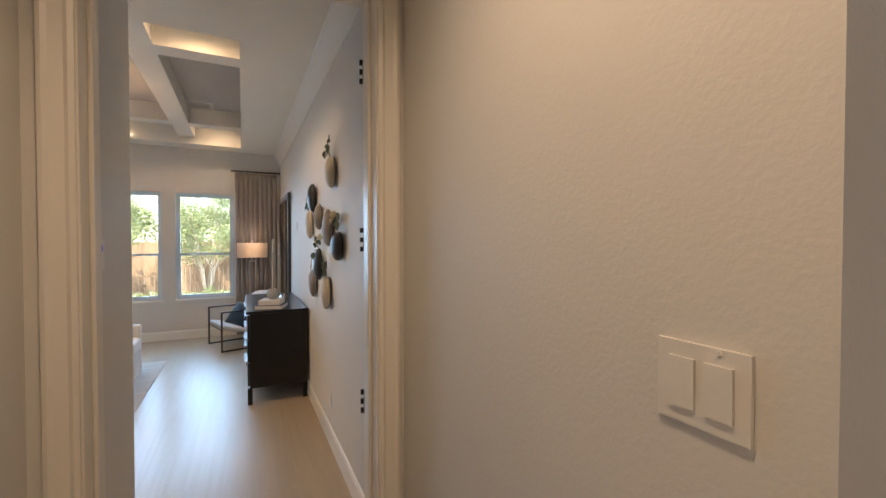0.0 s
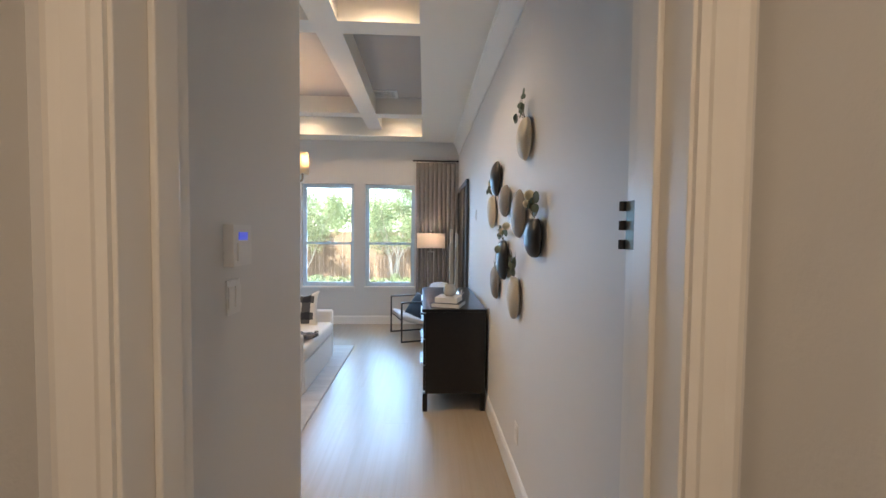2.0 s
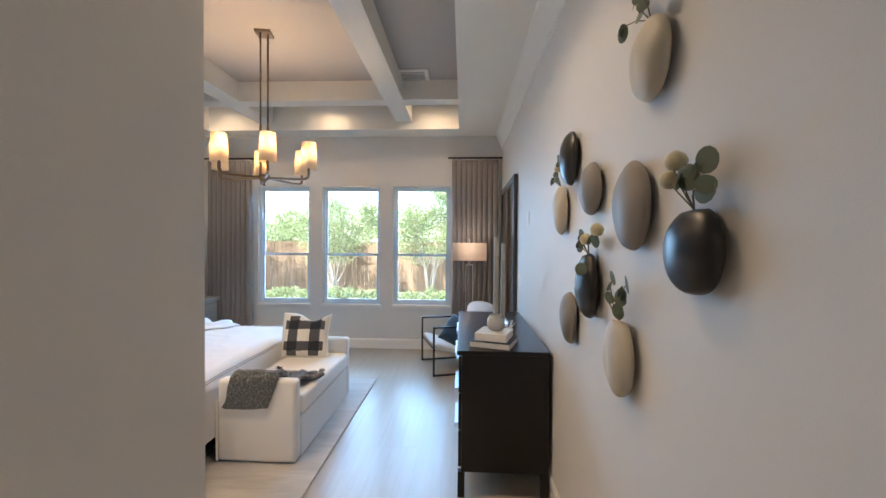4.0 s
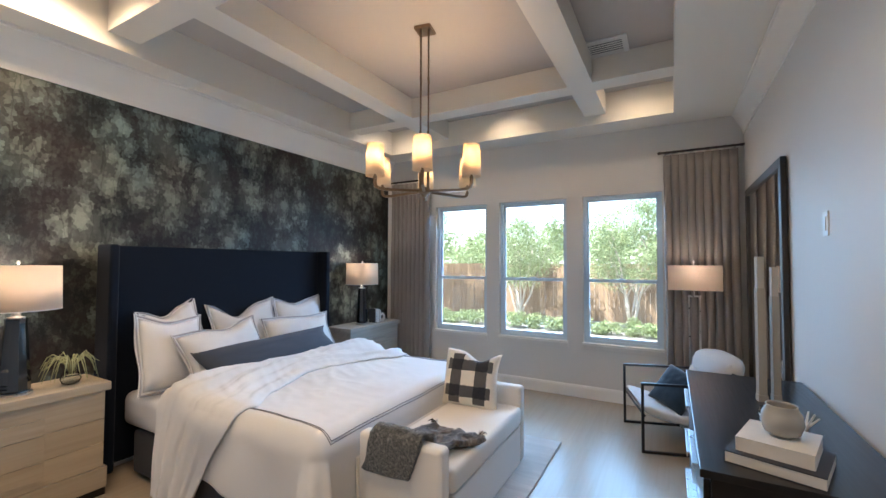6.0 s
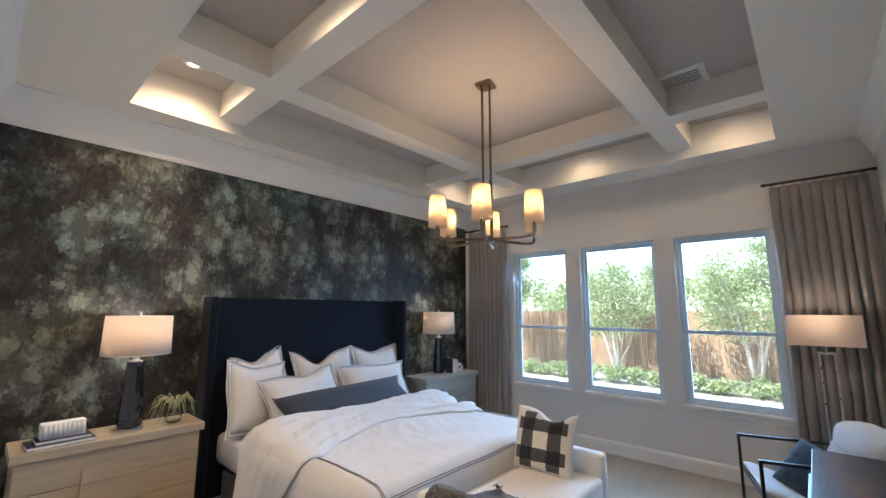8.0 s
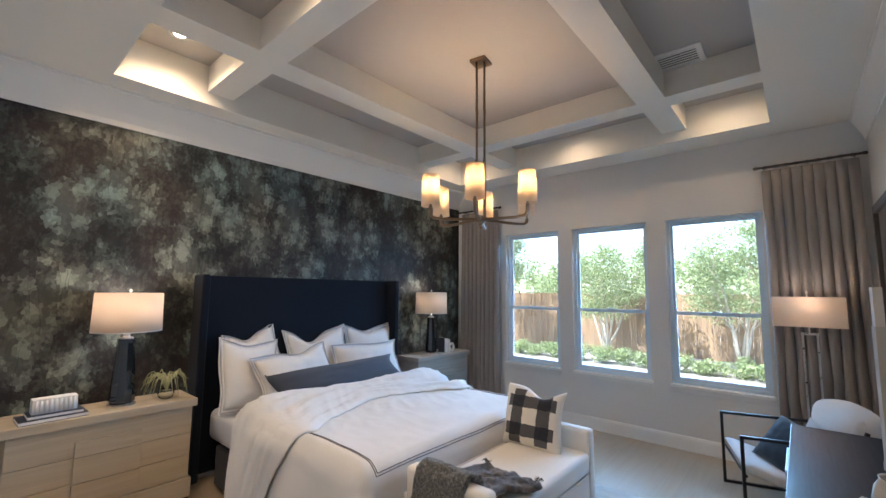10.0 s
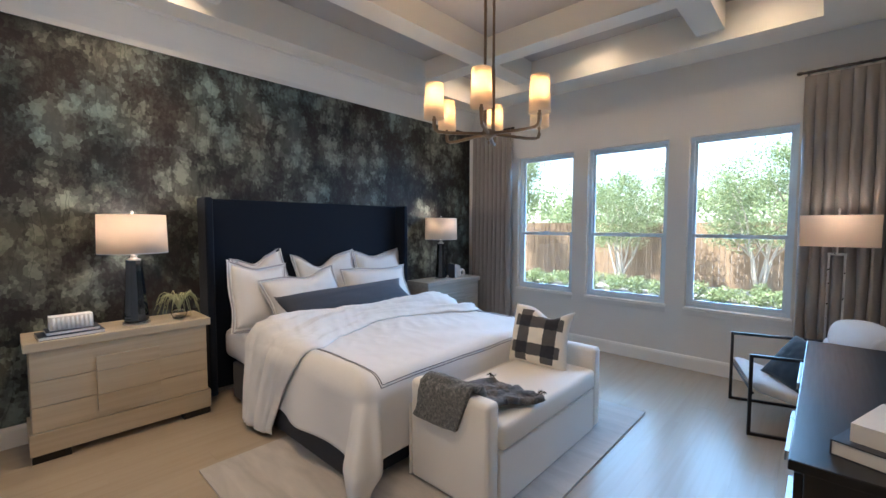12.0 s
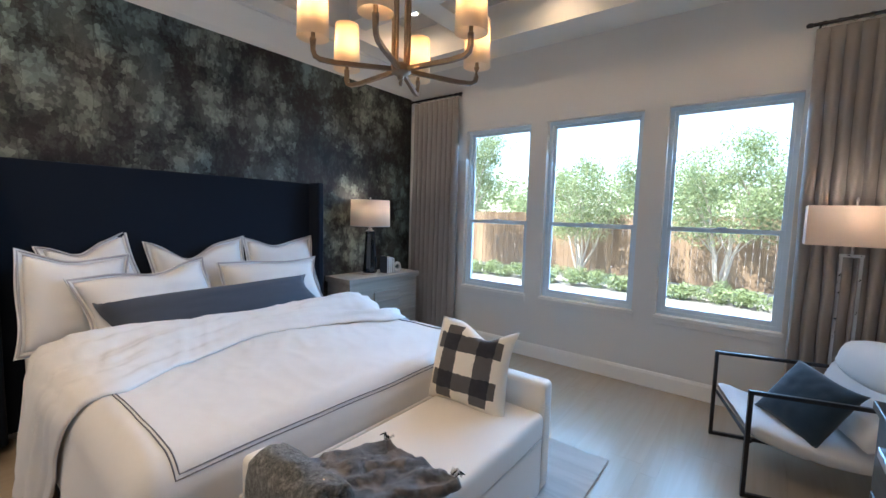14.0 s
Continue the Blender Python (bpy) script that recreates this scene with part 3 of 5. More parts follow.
# ---- curtains ----
def curtain(name, x0, x1, y, ztop, folds, side):
    t = thing(name, "floor-length taupe pleated curtain on a black rod by the window", "curtain", ((x0 + x1) / 2, y, 0))
    cx = (x0 + x1) / 2

    def fn(u, v):
        z = 0.015 + v * (ztop - 0.015)
        x = x0 + (x1 - x0) * u
        ph = u * folds * 2 * math.pi
        k = 1 - v
        amp = 0.020 + 0.022 * k + 0.008 * wobble(u * 6, 0, v)
        ph += 0.5 * wobble(u * 5, v * 1.2, 3.0, 1.0) * k * 2
        sn = math.sin(ph)
        d = 1.35 * amp * (1.7 * abs(math.sin(ph / 2)) ** 0.45 - 1.0)
        pinch = 0.25 + 0.75 * min(1.0, k * 6)
        xx = x + 0.012 * math.cos(ph) * k + 0.02 * wobble(u * 4, v * 2, 1) * k
        return (xx - cx, -d * pinch, z)

    part("drape", sheet(fn, folds * 20, 26), CURT, t, smooth=True)
    solid(t.children[0], 0.003)
    part("rod", local(tube([(x0 - 0.035, y, ztop + 0.03), (x1 + 0.035, y, ztop + 0.03)], 0.011, 12), (cx, y, 0)), BLACKM, t, "black metal curtain rod")
    for bx_ in (x0 + 0.02, x1 - 0.02):
        part("bracket", local(tube([(bx_, y, ztop + 0.03), (bx_, YW - 0.002, ztop + 0.03)], 0.006, 8), (cx, y, 0)), BLACKM, t)
        part("finial", local(lathe([(0.004, -0.02), (0.015, -0.012), (0.015, 0.012), (0.004, 0.02)], seg=12), (0, 0, 0)), BLACKM, t).matrix_local = pose(x0 - 0.035 - cx if bx_ < cx else x1 + 0.035 - cx, 0, ztop + 0.03, 0, 90)
    n = folds
    for i in range(n):
        xi = x0 + (x1 - x0) * (i + 0.5) / n
        bm = bmesh.new()
        tube([(xi - cx + 0.017 * math.cos(a), 0, ztop + 0.028 + 0.017 * math.sin(a)) for a in [2 * math.pi * k / 10 for k in range(11)]], 0.002, 5, bm=bm)
        part("curtain_ring", bm, BLACKM, t)
    return t


curtain("curtain", -3.43, -2.79, 10.54, 2.695, 9, -1)
curtain("curtain", 0.11, 0.76, 10.54, 2.695, 9, 1)


# ---- bed ----
BY0, BY1 = 7.04, 9.20
bed = thing("bed", "king bed with a tall navy winged upholstered headboard", "bed", (-2.5, 8.17, 0))
BO = (-2.5, 8.17, 0)
part("headboard", local(box(XL + 0.02, -3.46, BY0 + 0.06, BY1 - 0.06, 0.06, 1.675), BO), NAVY, bed, bevel=0.012)
for y0, y1 in ((BY0, BY0 + 0.06), (BY1 - 0.06, BY1)):
    part("wing", local(box(XL + 0.02, -3.32, y0, y1, 0.05, 1.68), BO), NAVY, bed, bevel=0.018, seg=3)
part("side_rail", local(box(-3.27, -1.53, BY0 + 0.15, BY1 - 0.15, 0.03, 0.331), BO), SKIRT, bed, bevel=0.02, seg=3)
for x in (-3.2, -1.58):
    for y in (BY0 + 0.25, BY1 - 0.25):
        part("leg", local(box(x - 0.03, x + 0.03, y - 0.03, y + 0.03, 0.0, 0.05), BO), BLACKM, bed)
matt = thing("mattress", "thick mattress in a pale grey fitted sheet", "mattress", (-2.45, 8.17, 0.33))
MY0, MY1, MX1 = 7.19, 9.125, -1.46
part("mattress_body", local(box(-3.45, MX1, MY0, MY1, 0.332, 0.580), (-2.45, 8.17, 0.33)), SHEET, matt, bevel=0.06, seg=4, smooth=True)

# duvet
duv = thing("duvet", "rumpled white duvet with a double grey border stitch", "duvet", (-2.1, 8.17, 0.66))
DO2 = (-2.1, 8.17, 0.66)
DXH = -2.92


def duvet_point(px, py, lift=0.0):
    """Where the point (px, py) of the flat cloth comes to lie, draped over the mattress."""
    r = 0.10
    top = 0.615
    ex = max(0.0, px - (MX1 - r + 0.03))
    ey = 0.0
    sy = 0
    if py < MY0 + r - 0.02:
        ey, sy = MY0 + r - 0.02 - py, -1
    elif py > MY1 - r + 0.02:
        ey, sy = py - (MY1 - r + 0.02), 1
    bx0 = min(px, MX1 - r + 0.03)
    by0 = min(max(py, MY0 + r - 0.02), MY1 - r + 0.02)
    over = math.hypot(ex, ey)
    puff = 0.035 * (1 - min(1, over / 0.15)) * (0.6 + 0.9 * wobble(px, py, 0, 1.6, 4)) + 0.008 * wobble(px, py * 0.7, 0, 4.5, 9)
    rump = (0.014 * abs(wobble(px * 1.0 + py * 0.25, (py - px) * 0.16, 0, 5, 2)) - 0.004 + 0.003 * wobble(px, py, 0, 17, 3) + 0.007 * (1 - abs(wobble(px * 0.5 + py, py * 0.25 - px * 0.3, 0, 7, 6)) * 3 if abs(wobble(px * 0.5 + py, py * 0.25 - px * 0.3, 0, 7, 6)) < 0.33 else 0)) * max(0.25, min(1.0, (-1.7 - px) / 0.6))
    head = 0.05 * math.exp(-((px - DXH - 0.22) / 0.16) ** 2)
    if over < 1e-6:
        return Vector((bx0, by0, top + puff + head + rump + lift))
    dx, dy = ex / over, sy * ey / over
    quarter = r * math.pi / 2
    if over < quarter:
        a = over / r
        out, down = r * math.sin(a), r * (1 - math.cos(a))
        nz, no = math.cos(a), math.sin(a)
    else:
        out, down = r, r + (over - quarter)
        nz, no = 0, 1
    ang = math.atan2(ey, ex)
    corner = math.sin(2 * ang) if ex > 0 and ey > 0 else 0.0
    hang = max(0.0, over - quarter)
    along = px if sy else py
    foot = ex > 0 and not sy
    fold = (0.022 * math.sin(along * 9.0 + 1.0) + 0.018 * wobble(along, 0, 0, 3, 5)) * min(1.0, hang / 0.25)
    out += fold * (0.3 if foot else 1.0) + (0.0 if foot else 0.10) * hang + corner * (0.13 * min(1, hang / 0.3)) + 0.03 * corner * math.sin(ang * 9) * min(1, hang / 0.2)
    z = top - down + puff + head * max(0, 1 - over * 2)
    z = max(z, 0.035 + 0.01 * wobble(px, py, 0, 6))
    return Vector((bx0 + dx * (out + lift * no), by0 + dy * (out + lift * no), z + lift * nz))


PX0, PX1, PY0, PY1 = DXH, MX1 + 0.42, MY0 - 0.38, MY1 + 0.42
part("cover", local(sheet(lambda u, v: duvet_point(PX0 + (PX1 - PX0) * u, PY0 + (PY1 - PY0) * v), 120, 160), DO2), LINEN, duv, smooth=True)
solid(duv.children[0], 0.022, -1)
LX1, LY0, LY1 = MX1 + 0.03, MY0 + 0.11, MY1 - 0.11
for off in (0.0, 0.013):
    path = [(-2.30 + (LX1 - off + 2.30) * k / 40, LY0 + off) for k in range(41)] + [(LX1 - off, LY0 + off + (LY1 - LY0 - 2 * off) * k / 60) for k in range(1, 61)]
    path += [(LX1 - off - (LX1 - off + 2.30) * k / 40, LY1 - off) for k in range(1, 41)]
    pts = [duvet_point(a, b, 0.002) for a, b in path]
    part("border_stitch", local(tube(pts, 0.0028, 4), DO2), GREYTRIM, duv, "grey border stitch")
# the folded-back head end of the duvet


def fold_pt(u, v):
    py = MY0 - 0.60 + (MY1 + 0.80 - MY0) * v
    wid = 0.46 + min(0.30, 0.34 * ((py - 8.15) / 0.85) ** 2) + 0.04 * wobble(v * 3, 0, 0, 2, 7)
    side_t = max(0.0, min(1.0, (7.17 - py) / 0.5))
    back = DXH + 0.02 + 0.10 * side_t
    px = back + (wid - 0.38 * side_t) * u
    p = duvet_point(px, py)
    bulge = (0.045 - 0.022 * side_t) * 1.15 * min(1.0, u * 5) ** 0.5 * (1 - u) ** 0.55
    streak = wobble(u * 7 + 1.2 * wobble(v * 3, u, 0, 1.0, 4), v * 1.6, 0, 1.0, 3)
    ridge = max(0.0, 1 - 3.2 * abs(wobble(u * 5 + 0.8 * wobble(v * 4, u * 2, 0, 1.0, 2), v * 1.3, 0, 1.0, 11)))
    cr = (0.034 * streak + 0.016 * ridge * ridge + 0.007 * wobble(u * 16, v * 3.5, 0, 1.0, 8)) * math.sin(math.pi * u) ** 0.5 + 0.004 * math.sin((v * 9 + u * 5) * 2.2)
    up = 1.0 if p.z > 0.62 else 0.25
    side = -1 if py < MY0 + 0.05 else (1 if py > MY1 - 0.05 else 0)
    return p + Vector((0.01 * wobble(u, v, 0, 9), side * (bulge * 0.5 + 0.012 + cr * 1.2), (bulge + cr) * up))


part("turned_back_fold", local(sheet(fold_pt, 52, 170), DO2), LINEN, duv, smooth=True)
solid(duv.children[-1], 0.012, -1)


# pillows
def pillow(name, label, cat, w, h, t, m, mat, trim=None, flange=0.0, notch=0.0, group=""):
    """A stuffed cushion lying in its own xy plane, w by h, pointed corners, then set at pose m."""
    ob = new(name)
    tagged(ob, label, cat, group)
    ob.matrix_world = m

    off = 0.30 * math.sin(m.translation.y * 9.0)

    def edge(u, v, sgn):
        x, y = u * 2 - 1, v * 2 - 1
        pin = 0.93 + 0.07 * max(abs(x), abs(y)) ** 3
        cx = x * (1 - 0.07 * (1 - y * y) ** 1.0 * abs(x) ** 3)
        cy = y * (1 - 0.08 * (1 - x * x) ** 1.0 * abs(y) ** 3)
        if notch and y > 0:
            cy -= notch * math.exp(-((x - off) / 0.42) ** 2) * y ** 2 * 2
        cy += 0.035 * math.sin(x * 2.6 + off * 9) * abs(y) ** 3
        cx += 0.030 * math.sin(y * 2.9 + off * 14) * abs(x) ** 3
        th = (max(0, 1 - abs(x) ** 2.6) * max(0, 1 - abs(y) ** 2.6)) ** 0.55
        wr = 0.006 * wobble(x * 2, y * 2, sgn, 2.5, w * 10) * th
        return (cx * w / 2, cy * h / 2, sgn * (t / 2 * th + wr))

    bm = bmesh.new()
    n = 22
    a = [[bm.verts.new(edge(i / n, j / n, 1)) for j in range(n + 1)] for i in range(n + 1)]
    b = [[a[i][j] if i in (0, n) or j in (0, n) else bm.verts.new(edge(i / n, j / n, -1)) for j in range(n + 1)] for i in range(n + 1)]
    for g, flip in ((a, False), (b, True)):
        for i in range(n):
            for j in range(n):
                q = [g[i][j], g[i + 1][j], g[i + 1][j + 1], g[i][j + 1]]
                bm.faces.new(q[::-1] if flip else q)
    part("cushion_body", bm, mat, ob, smooth=True)
    if trim:
        loop = [edge(i / n, 0, 0) for i in range(n)] + [edge(1, j / n, 0) for j in range(n)] + [edge(1 - i / n, 1, 0) for i in range(n)] + [edge(0, 1 - j / n, 0) for j in range(n + 1)]
        if flange:
            bm = bmesh.new()
            outer = [(x * (1 + 2 * flange / w), y * (1 + 2 * flange / h), 0.010 * math.sin(k * 0.45 + off * 20)) for k, (x, y, z) in enumerate(loop)]
            vi = [bm.verts.new(p) for p in loop]
            vo = [bm.verts.new(p) for p in outer]
            for k in range(len(loop) - 1):
                bm.faces.new((vi[k], vi[k + 1], vo[k + 1], vo[k]))
            part("flange", bm, mat, ob)
            solid(ob.children[-1], 0.006)
            loop = [(x * (1 + 1.3 * flange / w), y * (1 + 1.3 * flange / h), 0.006) for x, y, z in loop]
        part("piping", tube(loop, 0.0065, 6), trim, ob, "grey piped border")
    return ob


def lean(x, y, z, tilt, yaw=0.0):
    """Cushion plane stood up, facing +x, leaning back by tilt degrees."""
    return pose(x, y, z) @ pose(0, 0, 0, 0, 0, yaw) @ pose(0, 0, 0, 0, -tilt, 0) @ Matrix(((0, 0, 1, 0), (1, 0, 0, 0), (0, 1, 0, 0), (0, 0, 0, 1)))


WL = "plump white pillow, grey piped flange"
pillow("pillow", WL + ", against the headboard", "pillow", 0.40, 0.60, 0.16, lean(-3.38, 7.56, 0.89, 14, 2) @ pose(0, 0, 0, 0, 0, 12), LINEN, PIPE, 0.035, 0.10, group="bed pillows")
pillow("pillow", WL + ", mid headboard", "pillow", 0.62, 0.56, 0.18, lean(-3.36, 8.16, 0.88, 14, -2) @ pose(0, 0, 0, 0, 0, 2), LINEN, PIPE, 0.035, 0.20, group="bed pillows")
pillow("pillow", WL + ", by the far wing", "pillow", 0.60, 0.56, 0.18, lean(-3.36, 8.82, 0.875, 15, 2), LINEN, PIPE, 0.035, 0.07, group="bed pillows")
pillow("pillow", "white square pillow with grey border, near edge of the bed", "pillow", 0.48, 0.53, 0.19, lean(-3.19, 7.40, 0.850, 17, 10) @ pose(0, 0, 0, 0, 0, -7), LINEN, PIPE, 0.035, 0.03, group="bed pillows")
pillow("pillow", "white sleeping pillow with grey border, leaning in front", "pillow", 0.70, 0.42, 0.20, lean(-3.04, 7.74, 0.83, 22, 4) @ pose(0, 0, 0, 0, 0, 6), LINEN, PIPE, 0.03, 0.12, group="bed pillows")
pillow("pillow", "white sleeping pillow with grey border, leaning in front", "pillow", 0.76, 0.40, 0.20, lean(-3.10, 8.58, 0.815, 24, -2), LINEN, PIPE, 0.03, 0.02, group="bed pillows")
pillow("bolster_pillow", "long slate-blue lumbar pillow lying before the white pillows", "lumbar pillow", 1.38, 0.30, 0.19, lean(-2.90, 8.12, 0.770, 42, 0) @ pose(0, 0, 0, 0, 0, 1.5), BOLSTER)


# ---- bench ----
bench = thing("bench", "cream slipcovered settee bench with rolled-edge arms", "bench", (-1.13, 8.15, 0))
EO = (-1.13, 8.15, 0)
QX0, QX1, QY0, QY1 = -1.41, -0.86, 7.48, 8.83
part("base", local(box(QX0, QX1, QY0 + 0.105, QY1 - 0.105, 0.02, 0.31), EO), BENCHM, bench, bevel=0.01)
part("seat", local(box(QX0 + 0.01, QX1 + 0.012, QY0 + 0.11, QY1 - 0.11, 0.312, 0.455), EO), BENCHM, bench, bevel=0.035, seg=4, smooth=True)
part("back_panel", local(box(QX0 - 0.015, QX0, QY0 + 0.0, QY1 - 0.0, 0.02, 0.44), EO), BENCHM, bench, bevel=0.008)
for y0, y1 in ((QY0, QY0 + 0.10), (QY1 - 0.10, QY1)):
    part("arm", local(box(QX0, QX1, y0, y1, 0.02, 0.59), EO), BENCHM, bench, bevel=0.028, seg=4, smooth=True)
    bm = tube([(QX1 - 0.004, y0 + 0.006, 0.03), (QX1 - 0.004, y0 + 0.006, 0.56)], 0.003, 5)
    part("welt", local(bm, EO), BENCHM, bench)
pillow("plaid_cushion", "cream square cushion with navy painted plaid bands", "cushion", 0.47, 0.45, 0.15, pose(-1.225, 8.60, 0.637) @ pose(0, 0, 0, 0, 0, 3) @ pose(0, 0, 0, 70), PLAID, notch=0.15)

# throw over the near arm
thr = thing("throw_blanket", "grey faux-fur throw draped over the bench arm", "throw blanket", (-1.15, 7.6, 0.5))
TO = (-1.15, 7.6, 0.5)


def throw_pt(u, v):
    s = u * 0.80 - 0.21
    x = -1.36 + 0.14 * u + (0.30 + 0.08 * u) * v + 0.02 * math.sin(u * 7)
    if s < -0.03:
        y, z = QY0 - 0.022, 0.575 + s + 0.03
    elif s < 0.10:
        a = (s + 0.03) / 0.13
        y, z = QY0 - 0.02 + 0.14 * a, 0.612 + 0.028 * math.sin(math.pi * a)
    elif s < 0.24:
        a = (s - 0.10) / 0.14
        y, z = QY0 + 0.12 + 0.03 * a, 0.612 - 0.11 * a
    else:
        y, z = QY0 + 0.15 + (s - 0.24) * 0.95, 0.505 - 0.02 * min(1, (s - 0.24) * 3)
    n1 = wobble(x * 1.5, y * 1.5, z, 6, 1) + 0.16 * wobble(x, y, z, 60, 2)
    return Vector((x + 0.02 * n1, y - 0.006 * abs(n1), z + 0.025 * abs(n1) + (0.02 if s > 0.2 else 0) * (1 + wobble(u * 3, v * 4, 0, 2))))


part("pelt", local(sheet(throw_pt, 110, 60), TO), FUR, thr, smooth=True)
solid(thr.children[0], 0.035, 1)
rr = random.Random(5)
TIPS = (fabric("tassel_white_fur", (0.70, 0.68, 0.64), sheen=0.2), fabric("tassel_black_fur", (0.015, 0.014, 0.014), sheen=0.1))
for c, (tu, tv) in enumerate(((1.0, 0.04), (1.0, 0.93), (0.55, 0.02))):
    for k in range(7):
        p = throw_pt(tu, min(1.0, max(0.0, tv + 0.012 * (k - 3)))) + Vector((0, 0, 0.004))
        out = Vector((-0.7, 0.5, 0)) if tv < 0.5 else Vector((0.25, 1.0, 0))
        out = (out + Vector((rr.uniform(-0.5, 0.5), rr.uniform(-0.4, 0.4), 0))) * rr.uniform(0.03, 0.055)
        q = p + out + Vector((0, 0, -0.010 if tu == 1.0 else 0.004))
        m = p + out * 0.5 + Vector((rr.uniform(-0.006, 0.006), 0, rr.uniform(0.004, 0.016)))
        part("tassel", local(tube([p, m, q], 0.0055, 6, r_end=0.002), TO), TIPS[k % 2], thr, "white fur tassel" if k % 2 == 0 else "black fur tassel", smooth=True)

# rug
rug = part("rug", box(-2.36, -0.68, 6.665, 9.27, 0.004, 0.014), RUG, bevel=0.004)
tagged(rug, "pale grey-beige silky wool rug under the bed", "rug")


# ---- nightstands and lamps ----
def nightstand(y0, y1, mat, label, top=0.745):
    t = thing("nightstand", label, "nightstand", (-3.33, (y0 + y1) / 2, 0), group="nightstands")
    o = (-3.33, (y0 + y1) / 2, 0)
    x0, x1 = XL + 0.018, -3.155
    part("tabletop", local(box(x0, x1, y0, y1, top - 0.055, top), o), mat, t, bevel=0.004)
    part("carcass", local(box(x0 + 0.005, x1 - 0.042, y0 + 0.025, y1 - 0.025, 0.055, top - 0.055), o), mat, t)
    zb = [0.185, 0.342, 0.500, top - 0.058]
    for za, zc in zip(zb, zb[1:]):
        part("front_board", local(box(x1 - 0.042, x1 - 0.024, y0 + 0.025, y1 - 0.025, za + 0.0015, zc - 0.0015), o), mat, t, bevel=0.002)
    part("plinth", local(box(x0 + 0.005, x1 - 0.008, y0 + 0.008, y1 - 0.008, 0.048, 0.183), o), mat, t, bevel=0.003)
    ym = (y0 + y1) / 2
    hb = 0.175
    for za, zc in ((0.235, 0.3405), (0.3435, 0.4985), (0.5015, 0.595)):
        part("door_panel", local(box(x1 - 0.0235, x1 - 0.004, ym - hb, ym + hb, za, zc), o), mat, t, bevel=0.0015)
    for y in (y0 + 0.105, y1 - 0.105):
        for x in (x0 + 0.05, x1 - 0.052):
            part("foot", local(box(x - 0.04, x + 0.04, y - 0.09, y + 0.09, 0.0, 0.047), o), EBONY, t, "dark wooden foot")
    return t


nightstand(5.985, 7.0, NSOAK, "cerused pale oak nightstand with a raised square front panel")
nightstand(9.375, 10.385, NS2, "greyed oak nightstand beside the curtain", 0.762)


def table_lamp(x, y, z, watts):
    t = thing("table_lamp", "black glass table lamp with a white drum shade, lit", "table lamp", (x, y, z), group="bedside lamps")
    part("foot", lathe([(0.083, 0.0), (0.083, 0.013), (0.070, 0.0165)], seg=40), STEEL, t, "nickel foot disc", smooth=False)
    part("body", lathe([(0.072, 0.017), (0.076, 0.03), (0.074, 0.07), (0.063, 0.24), (0.054, 0.38), (0.050, 0.43), (0.054, 0.458)], seg=10), GLOSSBK, t)
    part("neck", lathe([(0.040, 0.458), (0.042, 0.466), (0.022, 0.472), (0.018, 0.486), (0.024, 0.492), (0.010, 0.497), (0.006, 0.505), (0.006, 0.79)], seg=20), STEEL, t, smooth=True)
    sh = part("shade", lathe([(0.206, 0.512), (0.200, 0.782)], seg=64, cap=False), SHADE, t, "white linen drum shade", smooth=True)
    solid(sh, 0.002)
    part("shade_rim", lathe([(0.207, 0.510), (0.208, 0.510), (0.208, 0.516), (0.207, 0.516)], seg=64, cap=False), LINEN, sh)
    bm = bmesh.new()
    for k in range(3):
        a = 2 * math.pi * k / 3
        tube([(0, 0, 0.765), (0.198 * math.cos(a), 0.198 * math.sin(a), 0.765)], 0.0015, 5, bm=bm)
    part("spider", bm, STEEL, t)
    part("finial", lathe([(0.004, 0.79), (0.010, 0.797), (0.008, 0.806), (0.003, 0.812)], seg=14), STEEL, t, smooth=True)
    lamp_point("table_lamp_glow", (x, y, z + 0.735), watts, 0.035, (1.0, 0.84, 0.68))


table_lamp(-3.335, 6.57, 0.745, 1.5)
table_lamp(-3.34, 9.79, 0.762, 0.9)

# books, box and plant
BOOKW = plain("book_pages", (0.74, 0.72, 0.68), 0.8)
BOOKN = plain("book_cover_navy", (0.03, 0.035, 0.05), 0.5)


def book(name, label, x0, x1, y0, y1, z0, z1, rz, cover, spine="x"):
    cx, cy = (x0 + x1) / 2, (y0 + y1) / 2
    t = thing(name, label, "book", (cx, cy, z0), rz)
    a, b, h = (x1 - x0) / 2, (y1 - y0) / 2, z1 - z0
    c = min(0.003, h * 0.13)
    part("page_block", box(-a + 0.003, a - 0.0015, -b + 0.0015, b - 0.0015, c, h - c), BOOKW, t)
    part("cover", box(-a, a, -b, b, 0.0, c - 0.0002), cover, t)
    part("cover", box(-a, a, -b, b, h - c + 0.0002, h), cover, t)
    part("spine", box(-a, -a + 0.003, -b, b, c, h - c), cover, t)
    return t


book("book", "large flat book, dark cover, white pages, under another", -3.38, -3.19, 6.05, 6.37, 0.745, 0.768, 3, BOOKN)
book("book", "large flat book, dark cover, white pages, atop another", -3.37, -3.205, 6.09, 6.35, 0.769, 0.789, 2, BOOKN)
bx_t = thing("fluted_box", "small white fluted box on stacked books", "decorative box", (-3.28, 6.215, 0.79), 2)
part("box_body", box(-0.045, 0.045, -0.105, 0.105, 0.0, 0.085), plain("fluted_plaster", (0.74, 0.72, 0.70), 0.6), bx_t, bevel=0.004)
for k in range(9):
    part("flute", lathe([(0.008, 0.006), (0.008, 0.079)], 0.046, -0.088 + k * 0.022, 10), bx_t.children[0].data.materials[0], bx_t, smooth=True)
